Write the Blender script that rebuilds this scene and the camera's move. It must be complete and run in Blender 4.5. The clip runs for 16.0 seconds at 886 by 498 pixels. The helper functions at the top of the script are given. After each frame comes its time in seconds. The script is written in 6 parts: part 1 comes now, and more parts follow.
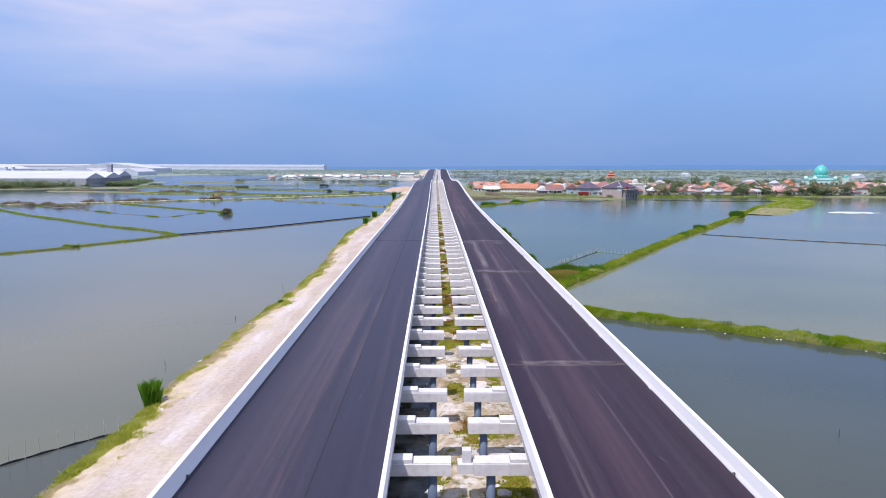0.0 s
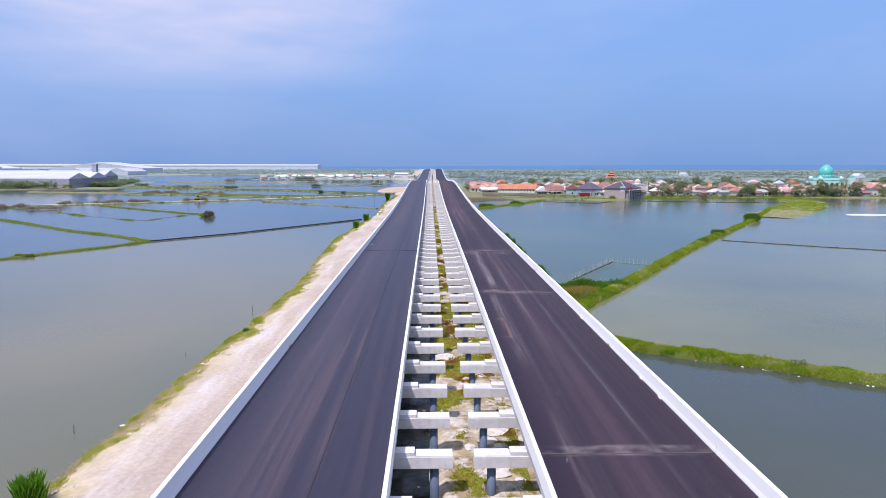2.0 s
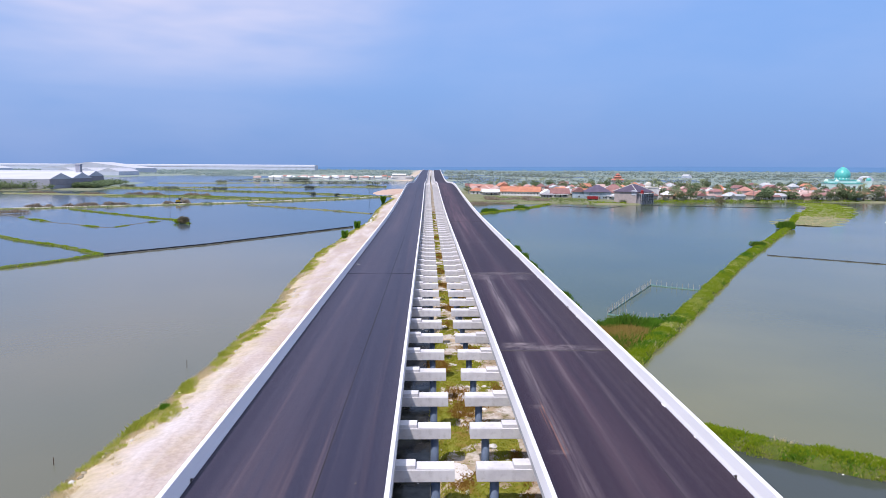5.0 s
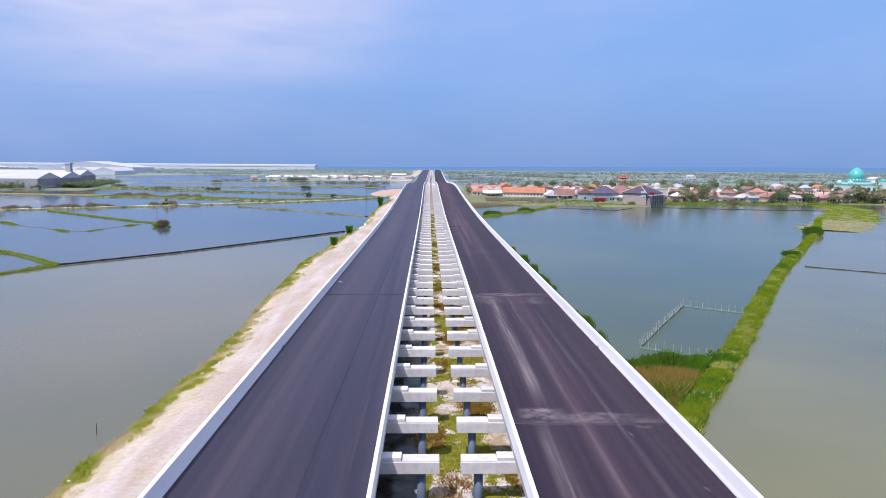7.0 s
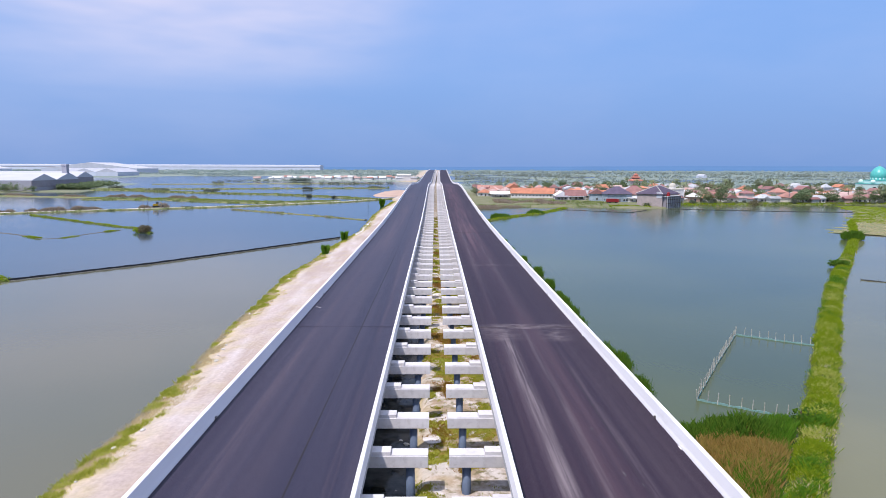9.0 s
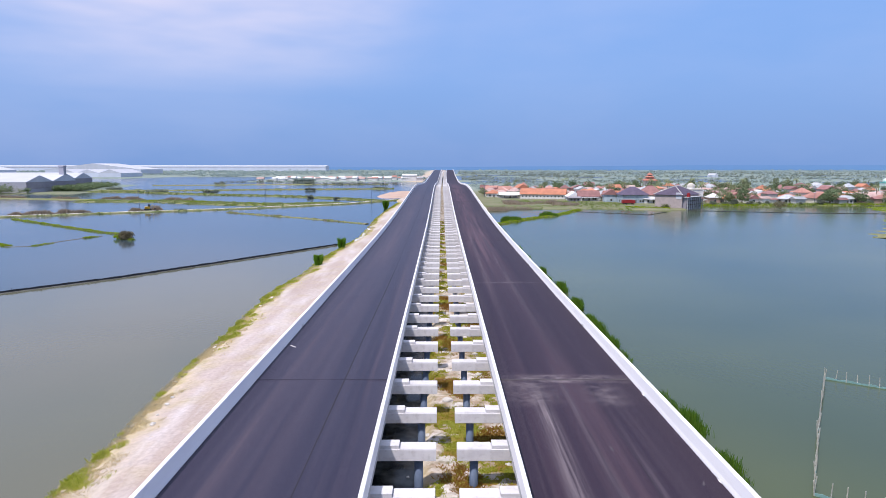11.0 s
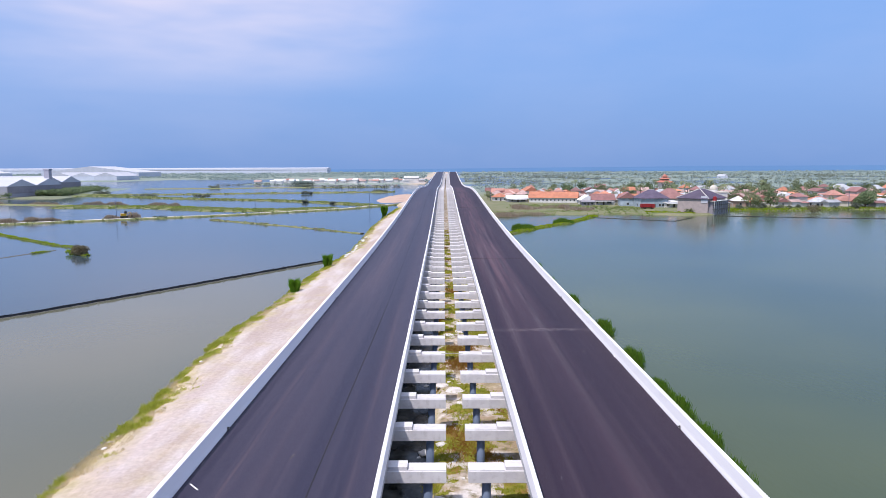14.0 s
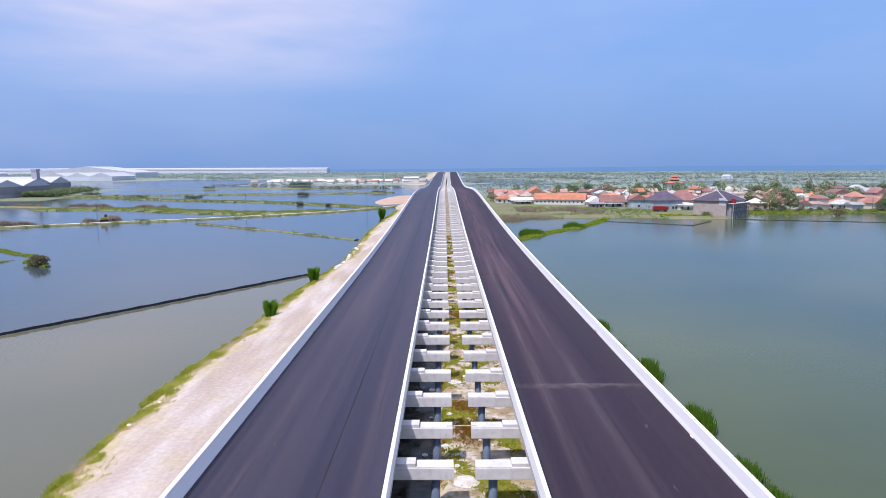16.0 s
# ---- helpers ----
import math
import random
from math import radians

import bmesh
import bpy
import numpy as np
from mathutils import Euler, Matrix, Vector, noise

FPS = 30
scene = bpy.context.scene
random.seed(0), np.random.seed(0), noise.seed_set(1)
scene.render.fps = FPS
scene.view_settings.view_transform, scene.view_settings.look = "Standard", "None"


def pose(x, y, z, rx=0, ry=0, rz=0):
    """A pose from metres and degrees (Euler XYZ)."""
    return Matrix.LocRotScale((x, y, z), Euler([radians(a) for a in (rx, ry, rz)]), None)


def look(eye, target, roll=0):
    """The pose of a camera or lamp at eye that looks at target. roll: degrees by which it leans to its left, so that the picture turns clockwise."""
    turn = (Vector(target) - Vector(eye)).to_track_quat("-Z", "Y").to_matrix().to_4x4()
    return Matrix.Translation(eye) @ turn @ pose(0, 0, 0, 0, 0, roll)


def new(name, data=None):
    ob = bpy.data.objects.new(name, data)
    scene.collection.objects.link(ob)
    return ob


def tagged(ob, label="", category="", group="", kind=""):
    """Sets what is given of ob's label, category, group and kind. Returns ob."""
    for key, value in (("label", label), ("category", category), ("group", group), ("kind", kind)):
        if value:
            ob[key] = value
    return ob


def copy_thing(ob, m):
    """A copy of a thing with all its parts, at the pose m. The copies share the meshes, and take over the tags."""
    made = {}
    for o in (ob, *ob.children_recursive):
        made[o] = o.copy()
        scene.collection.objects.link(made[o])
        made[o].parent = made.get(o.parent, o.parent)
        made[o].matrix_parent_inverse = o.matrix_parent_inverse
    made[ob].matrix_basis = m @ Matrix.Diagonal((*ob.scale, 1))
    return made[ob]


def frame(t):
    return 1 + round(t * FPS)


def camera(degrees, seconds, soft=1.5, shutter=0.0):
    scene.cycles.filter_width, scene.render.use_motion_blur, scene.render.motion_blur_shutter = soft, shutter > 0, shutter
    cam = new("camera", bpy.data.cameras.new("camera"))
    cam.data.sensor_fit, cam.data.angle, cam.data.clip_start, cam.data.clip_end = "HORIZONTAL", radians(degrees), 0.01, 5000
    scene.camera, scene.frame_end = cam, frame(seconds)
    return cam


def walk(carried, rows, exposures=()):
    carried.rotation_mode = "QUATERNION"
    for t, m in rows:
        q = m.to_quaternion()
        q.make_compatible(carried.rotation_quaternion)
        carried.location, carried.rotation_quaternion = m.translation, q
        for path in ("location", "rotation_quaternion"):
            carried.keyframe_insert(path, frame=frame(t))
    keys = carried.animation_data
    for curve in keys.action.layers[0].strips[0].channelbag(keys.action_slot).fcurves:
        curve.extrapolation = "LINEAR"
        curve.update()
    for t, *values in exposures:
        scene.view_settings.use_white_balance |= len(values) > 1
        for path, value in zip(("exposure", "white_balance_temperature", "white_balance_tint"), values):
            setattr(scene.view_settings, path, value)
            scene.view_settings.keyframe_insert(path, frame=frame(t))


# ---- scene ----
cam = camera(68.6, 16.0, soft=0.9)
PATH = [
    (0, (-1.602, 1.074, 22.698), (-1.577, 3.057, 22.442), 0.1),
    (0.5, (-1.655, 5.681, 22.67), (-1.624, 7.665, 22.414), 0.1),
    (1, (-1.727, 10.312, 22.652), (-1.692, 12.295, 22.396), 0.1),
    (1.5, (-1.852, 14.98, 22.655), (-1.814, 16.964, 22.399), 0.1),
    (2, (-2.049, 19.658, 22.701), (-2.008, 21.641, 22.444), 0.1),
    (2.5, (-2.265, 24.269, 22.766), (-2.221, 26.252, 22.51), 0.1),
    (3, (-2.439, 28.804, 22.834), (-2.395, 30.787, 22.579), 0.2),
    (3.5, (-2.549, 33.301, 22.879), (-2.503, 35.284, 22.624), 0.2),
    (4, (-2.533, 37.832, 22.908), (-2.487, 39.815, 22.654), 0.2),
    (6.5, (-1.623, 60.772, 22.986), (-1.573, 62.755, 22.731), 0.5),
    (7, (-1.337, 65.408, 22.992), (-1.292, 67.391, 22.737), 0.4),
    (7.5, (-0.986, 70.079, 22.993), (-0.946, 72.063, 22.738), 0.4),
    (8, (-0.618, 74.767, 22.988), (-0.584, 76.75, 22.734), 0.3),
    (8.5, (-0.306, 79.457, 22.978), (-0.276, 81.44, 22.724), 0.2),
    (9, (-0.127, 84.148, 22.961), (-0.102, 86.132, 22.706), 0.2),
    (11.5, (-0.223, 107.666, 22.857), (-0.221, 109.65, 22.602), 0.0),
    (12, (-0.254, 112.461, 22.887), (-0.254, 114.445, 22.634), -0.0),
    (12.5, (-0.316, 117.268, 22.923), (-0.316, 119.252, 22.672), -0.1),
    (13, (-0.391, 122.036, 22.963), (-0.393, 124.021, 22.713), -0.2),
    (13.5, (-0.507, 126.753, 22.998), (-0.509, 128.737, 22.748), -0.2),
    (14, (-0.655, 131.441, 23.039), (-0.658, 133.425, 22.789), -0.2),
    (14.5, (-0.811, 136.122, 23.078), (-0.814, 138.107, 22.828), -0.2),
    (15, (-0.941, 140.812, 23.115), (-0.945, 142.797, 22.866), -0.2),
    (15.5, (-1.053, 145.508, 23.141), (-1.056, 147.492, 22.891), -0.3),
    (16, (-1.128, 150.213, 23.165), (-1.132, 152.198, 22.915), -0.2),
]
walk(cam, [(t, look(eye, target, roll)) for t, eye, target, roll in PATH], [(0, 0.1, 6500, 14), (16, 0.1, 6500, 14)])

# ---- world, sun ----
SUN_TO = Vector((-0.34, -0.36, 0.87)).normalized()
world = bpy.data.worlds.new("world")
scene.world = world
world.use_nodes = True
nt = world.node_tree
bg = nt.nodes["Background"]


def wn(kind, **inputs):
    n = nt.nodes.new(kind)
    for k, v in inputs.items():
        n.inputs[k].default_value = v
    return n


sky = nt.nodes.new("ShaderNodeTexSky")
sky.sky_type, sky.sun_disc = "NISHITA", False
sky.sun_elevation = math.asin(SUN_TO.z)
sky.sun_rotation = math.atan2(SUN_TO.x, SUN_TO.y)
sky.air_density, sky.dust_density, sky.ozone_density = 1.6, 1.0, 3.0
skygain = wn("ShaderNodeVectorMath")
skygain.operation = "SCALE"
skygain.inputs["Scale"].default_value = 0.10
nt.links.new(sky.outputs[0], skygain.inputs[0])
# humid blue storm haze, even along the horizon
coord = nt.nodes.new("ShaderNodeTexCoord")
sep = nt.nodes.new("ShaderNodeSeparateXYZ")
nt.links.new(coord.outputs["Generated"], sep.inputs[0])
ramp = nt.nodes.new("ShaderNodeValToRGB")
for i, (p, c) in enumerate([(0.0, (0.168, 0.330, 0.690)), (0.05, (0.178, 0.352, 0.735)), (0.13, (0.215, 0.405, 0.820)),
                            (0.25, (0.205, 0.418, 0.875)), (0.55, (0.50, 0.59, 0.82)), (1.0, (0.56, 0.63, 0.80))]):
    e = ramp.color_ramp.elements[i] if i < 2 else ramp.color_ramp.elements.new(p)
    e.position, e.color = p, (*c, 1)
nt.links.new(sep.outputs["Z"], ramp.inputs[0])
# thin bright cloud veil
mp = nt.nodes.new("ShaderNodeMapping")
mp.inputs["Scale"].default_value = (1.0, 1.0, 4.5)
mp.inputs["Location"].default_value = (0.35, 0.1, 0.2)
nt.links.new(coord.outputs["Generated"], mp.inputs[0])
cn = wn("ShaderNodeTexNoise", Scale=2.1, Detail=4.0, Roughness=0.5)
nt.links.new(mp.outputs[0], cn.inputs["Vector"])
cr = nt.nodes.new("ShaderNodeMapRange")
cr.inputs["From Min"].default_value, cr.inputs["From Max"].default_value = 0.42, 0.78
nt.links.new(cn.outputs["Fac"], cr.inputs["Value"])
# brighter towards the sun's side
dot = nt.nodes.new("ShaderNodeVectorMath")
dot.operation = "DOT_PRODUCT"
dot.inputs[1].default_value = Vector((-0.46, 1.0, 0.30)).normalized()
nt.links.new(coord.outputs["Generated"], dot.inputs[0])
gl = nt.nodes.new("ShaderNodeMapRange")
gl.interpolation_type = "SMOOTHSTEP"
gl.inputs["From Min"].default_value, gl.inputs["From Max"].default_value = 0.90, 1.0
nt.links.new(dot.outputs["Value"], gl.inputs["Value"])
up = nt.nodes.new("ShaderNodeMapRange")
up.inputs["From Min"].default_value, up.inputs["From Max"].default_value = 0.10, 0.235
nt.links.new(sep.outputs["Z"], up.inputs["Value"])


def wmath(op, a, b):
    n = nt.nodes.new("ShaderNodeMath")
    n.operation = op
    for i, v in enumerate((a, b)):
        if isinstance(v, float):
            n.inputs[i].default_value = v
        else:
            nt.links.new(v, n.inputs[i])
    return n.outputs[0]


veil = wmath("MULTIPLY", cr.outputs[0], wmath("ADD", wmath("MULTIPLY", gl.outputs[0], 1.5), 0.22))
veil = wmath("MULTIPLY", veil, wmath("ADD", up.outputs[0], 0.08))
veil = wmath("ADD", veil, wmath("MULTIPLY", gl.outputs[0], wmath("ADD", wmath("MULTIPLY", up.outputs[0], 0.30), 0.03)))
# soft uneven banks in the haze
bm_map = nt.nodes.new("ShaderNodeMapping")
bm_map.inputs["Scale"].default_value = (1.0, 1.0, 2.6)
bm_map.inputs["Location"].default_value = (1.7, 0.4, 0.9)
nt.links.new(coord.outputs["Generated"], bm_map.inputs[0])
banks = wn("ShaderNodeTexNoise", Scale=3.4, Detail=5.0, Roughness=0.55)
nt.links.new(bm_map.outputs[0], banks.inputs["Vector"])
bank_range = nt.nodes.new("ShaderNodeMapRange")
bank_range.inputs["From Min"].default_value, bank_range.inputs["From Max"].default_value = 0.38, 0.72
nt.links.new(banks.outputs["Fac"], bank_range.inputs["Value"])
veil = wmath("ADD", veil, wmath("MULTIPLY", bank_range.outputs[0], 0.09))
mixc = nt.nodes.new("ShaderNodeMix")
mixc.data_type = "RGBA"
nt.links.new(veil, mixc.inputs["Factor"])
nt.links.new(ramp.outputs[0], mixc.inputs["A"])
mixc.inputs["B"].default_value = (0.67, 0.69, 0.92, 1)
mix2 = nt.nodes.new("ShaderNodeMix")
mix2.data_type = "RGBA"
mix2.inputs["Factor"].default_value = 0.90
nt.links.new(skygain.outputs[0], mix2.inputs["A"])
nt.links.new(mixc.outputs["Result"], mix2.inputs["B"])
nt.links.new(mix2.outputs["Result"], bg.inputs[0])
bg.inputs[1].default_value = 1.0

sun = new("sun", bpy.data.lights.new("sun", "SUN"))
sun.data.energy, sun.data.angle, sun.data.color = 4.05, radians(0.5), (1.0, 0.95, 0.9)
sun.matrix_world = look(SUN_TO * 300, (0, 0, 0))


# ---- materials ----
def material(name, col, rough=0.85, col2=None, scale=1.0, stretch=(1, 1, 1), bump=0.0, bump_scale=20.0, metal=0.0,
             col3=None, scale3=8.0, amount3=0.5, lo3=0.55, hi3=0.75, spec=0.4, vary=0.0, coat=0.0, lo=0.35, hi=0.65):
    m = bpy.data.materials.new(name)
    m.use_nodes = True
    t = m.node_tree
    b = t.nodes["Principled BSDF"]
    b.inputs["Roughness"].default_value = rough
    b.inputs["Metallic"].default_value = metal
    b.inputs["Specular IOR Level"].default_value = spec
    tc = t.nodes.new("ShaderNodeTexCoord")
    mpn = t.nodes.new("ShaderNodeMapping")
    mpn.inputs["Scale"].default_value = stretch
    t.links.new(tc.outputs["Object"], mpn.inputs[0])

    def noise_fac(sc, a, c, detail=6.0, vec=None):
        n = t.nodes.new("ShaderNodeTexNoise")
        n.inputs["Scale"].default_value, n.inputs["Detail"].default_value = sc, detail
        n.inputs["Roughness"].default_value = 0.6
        t.links.new(vec or mpn.outputs[0], n.inputs["Vector"])
        r = t.nodes.new("ShaderNodeMapRange")
        r.inputs["From Min"].default_value, r.inputs["From Max"].default_value = a, c
        t.links.new(n.outputs["Fac"], r.inputs["Value"])
        return r.outputs[0]

    def mixed(fac, a, c):
        x = t.nodes.new("ShaderNodeMix")
        x.data_type = "RGBA"
        t.links.new(fac, x.inputs["Factor"])
        for key, v in (("A", a), ("B", c)):
            if isinstance(v, tuple):
                x.inputs[key].default_value = (*v, 1)
            else:
                t.links.new(v, x.inputs[key])
        return x.outputs["Result"]

    out = mixed(noise_fac(scale, lo, hi), col, col2 or tuple(c * 0.8 for c in col))
    if col3:
        f = t.nodes.new("ShaderNodeMath")
        f.operation = "MULTIPLY"
        f.inputs[1].default_value = amount3
        t.links.new(noise_fac(scale3, lo3, hi3), f.inputs[0])
        out = mixed(f.outputs[0], out, col3)
    if vary:
        info = t.nodes.new("ShaderNodeObjectInfo")
        hsv = t.nodes.new("ShaderNodeHueSaturation")
        r = t.nodes.new("ShaderNodeMapRange")
        r.inputs["To Min"].default_value, r.inputs["To Max"].default_value = 1 - vary, 1 + vary
        t.links.new(info.outputs["Random"], r.inputs["Value"])
        t.links.new(r.outputs[0], hsv.inputs["Value"])
        t.links.new(out, hsv.inputs["Color"])
        out = hsv.outputs[0]
    t.links.new(out, b.inputs["Base Color"])
    if bump:
        bn = t.nodes.new("ShaderNodeBump")
        bn.inputs["Strength"].default_value = bump
        n = t.nodes.new("ShaderNodeTexNoise")
        n.inputs["Scale"].default_value, n.inputs["Detail"].default_value = bump_scale, 5.0
        t.links.new(tc.outputs["Object"], n.inputs["Vector"])
        t.links.new(n.outputs["Fac"], bn.inputs["Height"])
        bn.inputs["Distance"].default_value = 0.05
        t.links.new(bn.outputs[0], b.inputs["Normal"])
    return m


def leaf_material(name, col, col2, vary=0.25):
    """Foliage: each leaf card a little different."""
    m = bpy.data.materials.new(name)
    m.use_nodes = True
    t = m.node_tree
    b = t.nodes["Principled BSDF"]
    g = t.nodes.new("ShaderNodeNewGeometry")
    x = t.nodes.new("ShaderNodeMix")
    x.data_type = "RGBA"
    x.inputs["A"].default_value, x.inputs["B"].default_value = (*col, 1), (*col2, 1)
    t.links.new(g.outputs["Random Per Island"], x.inputs["Factor"])
    info = t.nodes.new("ShaderNodeObjectInfo")
    hsv = t.nodes.new("ShaderNodeHueSaturation")
    r = t.nodes.new("ShaderNodeMapRange")
    r.inputs["To Min"].default_value, r.inputs["To Max"].default_value = 1 - vary, 1 + vary
    t.links.new(info.outputs["Random"], r.inputs["Value"])
    t.links.new(r.outputs[0], hsv.inputs["Value"])
    t.links.new(x.outputs["Result"], hsv.inputs["Color"])
    t.links.new(hsv.outputs[0], b.inputs["Base Color"])
    b.inputs["Roughness"].default_value = 0.7
    b.inputs["Specular IOR Level"].default_value = 0.2
    # thin leaves let light through
    tl = t.nodes.new("ShaderNodeBsdfTranslucent")
    t.links.new(hsv.outputs[0], tl.inputs["Color"])
    ms = t.nodes.new("ShaderNodeMixShader")
    ms.inputs[0].default_value = 0.45
    t.links.new(b.outputs[0], ms.inputs[1])
    t.links.new(tl.outputs[0], ms.inputs[2])
    t.links.new(ms.outputs[0], t.nodes["Material Output"].inputs["Surface"])
    return m


def water_material(name, deep, shallow, scale, rough=0.10, stretch=(1, 1, 1), spec=0.5):
    m = bpy.data.materials.new(name)
    m.use_nodes = True
    t = m.node_tree
    b = t.nodes["Principled BSDF"]
    b.inputs["Roughness"].default_value = rough
    b.inputs["IOR"].default_value = 1.33
    b.inputs["Specular IOR Level"].default_value = spec
    tc = t.nodes.new("ShaderNodeTexCoord")
    mpn = t.nodes.new("ShaderNodeMapping")
    mpn.inputs["Scale"].default_value = stretch
    t.links.new(tc.outputs["Object"], mpn.inputs[0])
    n = t.nodes.new("ShaderNodeTexNoise")
    n.inputs["Scale"].default_value, n.inputs["Detail"].default_value = scale, 4.0
    t.links.new(mpn.outputs[0], n.inputs["Vector"])
    r = t.nodes.new("ShaderNodeMapRange")
    r.inputs["From Min"].default_value, r.inputs["From Max"].default_value = 0.35, 0.68
    t.links.new(n.outputs["Fac"], r.inputs["Value"])
    x = t.nodes.new("ShaderNodeMix")
    x.data_type = "RGBA"
    x.inputs["A"].default_value, x.inputs["B"].default_value = (*deep, 1), (*shallow, 1)
    t.links.new(r.outputs[0], x.inputs["Factor"])
    t.links.new(x.outputs["Result"], b.inputs["Base Color"])
    # wind ripples: short waves, weaker over calm stretches
    w = t.nodes.new("ShaderNodeTexNoise")
    w.inputs["Scale"].default_value, w.inputs["Detail"].default_value = 1.9, 4.0
    mw = t.nodes.new("ShaderNodeMapping")
    mw.inputs["Scale"].default_value = (1.0, 0.45, 1.0)
    mw.inputs["Rotation"].default_value = (0, 0, 0.5)
    t.links.new(tc.outputs["Object"], mw.inputs[0])
    t.links.new(mw.outputs[0], w.inputs["Vector"])
    bn = t.nodes.new("ShaderNodeBump")
    bn.inputs["Distance"].default_value = 0.05
    g = t.nodes.new("ShaderNodeTexNoise")
    g.inputs["Scale"].default_value, g.inputs["Detail"].default_value = 0.05, 3.0
    t.links.new(tc.outputs["Object"], g.inputs["Vector"])
    gr = t.nodes.new("ShaderNodeMapRange")
    gr.inputs["From Min"].default_value, gr.inputs["From Max"].default_value = 0.42, 0.66
    gr.inputs["To Min"].default_value, gr.inputs["To Max"].default_value = 0.22, 0.60
    t.links.new(g.outputs["Fac"], gr.inputs["Value"])
    t.links.new(gr.outputs[0], bn.inputs["Strength"])
    t.links.new(w.outputs["Fac"], bn.inputs["Height"])
    t.links.new(bn.outputs[0], b.inputs["Normal"])
    return m


M_ASPHALT = material("asphalt", (0.021, 0.018, 0.040), 0.48, (0.037, 0.031, 0.056), 0.42, (1.0, 0.008, 1.0), bump=0.35, bump_scale=60,
                     col3=(0.085, 0.068, 0.090), scale3=1.1, amount3=0.35, lo3=0.5, hi3=0.8, spec=0.36)
M_ASPHALT_R = material("asphalt_worn", (0.020, 0.0115, 0.025), 0.6, (0.036, 0.023, 0.038), 0.45, (1.0, 0.008, 1.0), bump=0.35, bump_scale=60,
                       col3=(0.105, 0.082, 0.092), scale3=1.2, amount3=0.35, lo3=0.5, hi3=0.82, spec=0.24)
M_SEAM = material("bitumen_seam", (0.012, 0.010, 0.014), 0.6, (0.026, 0.020, 0.026), 0.3)
M_TAR = material("tar_joint", (0.022, 0.020, 0.034), 0.7, (0.040, 0.036, 0.058), 0.8)
M_JOINT = material("dusty_joint", (0.10, 0.09, 0.095), 0.9, (0.06, 0.053, 0.06), 0.7, (1, 1, 1), col3=(0.05, 0.045, 0.05), scale3=2.5)


def add_dust(m, tracks, col, grain=(2.2, 0.25)):
    """Soft-edged dusty stretches: (x, half width, y, half length, strength), broken up by streaky noise."""
    t = m.node_tree
    b = t.nodes["Principled BSDF"]
    old = b.inputs["Base Color"].links[0].from_socket
    tc = t.nodes.new("ShaderNodeTexCoord")
    sp = t.nodes.new("ShaderNodeSeparateXYZ")
    t.links.new(tc.outputs["Object"], sp.inputs[0])

    def op(kind, a, c):
        n = t.nodes.new("ShaderNodeMath")
        n.operation = kind
        for i, v in enumerate((a, c)):
            if isinstance(v, (int, float)):
                n.inputs[i].default_value = v
            else:
                t.links.new(v, n.inputs[i])
        return n.outputs[0]

    def soft(axis_out, c, half):
        r = t.nodes.new("ShaderNodeMapRange")
        r.interpolation_type = "SMOOTHSTEP"
        r.inputs["From Min"].default_value, r.inputs["From Max"].default_value = 1.0, 0.0
        t.links.new(op("DIVIDE", op("ABSOLUTE", op("SUBTRACT", axis_out, c), 0.0), half), r.inputs["Value"])
        return r.outputs[0]

    total = None
    for x, w, y, l, k in tracks:
        f = op("MULTIPLY", op("MULTIPLY", soft(sp.outputs["X"], x, w), op("MINIMUM", op("MULTIPLY", soft(sp.outputs["Y"], y, l), 3.0), 1.0)), k)
        total = f if total is None else op("MAXIMUM", total, f)
    mpn = t.nodes.new("ShaderNodeMapping")
    mpn.inputs["Scale"].default_value = (*grain, 1.0)
    t.links.new(tc.outputs["Object"], mpn.inputs[0])
    n = t.nodes.new("ShaderNodeTexNoise")
    n.inputs["Scale"].default_value, n.inputs["Detail"].default_value = 1.4, 7.0
    t.links.new(mpn.outputs[0], n.inputs["Vector"])
    r = t.nodes.new("ShaderNodeMapRange")
    r.inputs["From Min"].default_value, r.inputs["From Max"].default_value = 0.32, 0.68
    t.links.new(n.outputs["Fac"], r.inputs["Value"])
    x = t.nodes.new("ShaderNodeMix")
    x.data_type = "RGBA"
    t.links.new(op("MULTIPLY", total, r.outputs[0]), x.inputs["Factor"])
    t.links.new(old, x.inputs["A"])
    x.inputs["B"].default_value = (*col, 1)
    t.links.new(x.outputs["Result"], b.inputs["Base Color"])


# paver lanes, browner where traffic and dust have dulled the bitumen
add_dust(M_ASPHALT_R, [(9.0, 5.2, 420, 264, 0.9), (10.2, 2.8, 70, 130, 0.35), (6.6, 1.8, 70, 130, 0.15)], (0.110, 0.060, 0.077), (1.1, 0.02))
add_dust(M_ASPHALT_R, [(7.55, 0.95, 134, 24, 1.0), (7.5, 0.35, 136, 22, 0.6), (6.8, 1.0, 94, 20, 0.6), (9.9, 0.5, 120, 50, 0.35), (12.4, 0.5, 100, 60, 0.3), (7.2, 0.7, 230, 60, 0.25), (10.6, 0.7, 260, 90, 0.2), (8.9, 0.5, 300, 90, 0.2),
                       (6.9, 0.5, 48, 22, 0.5), (11.5, 0.14, 40, 16, 0.7)], (0.20, 0.165, 0.18), (3.0, 0.07))
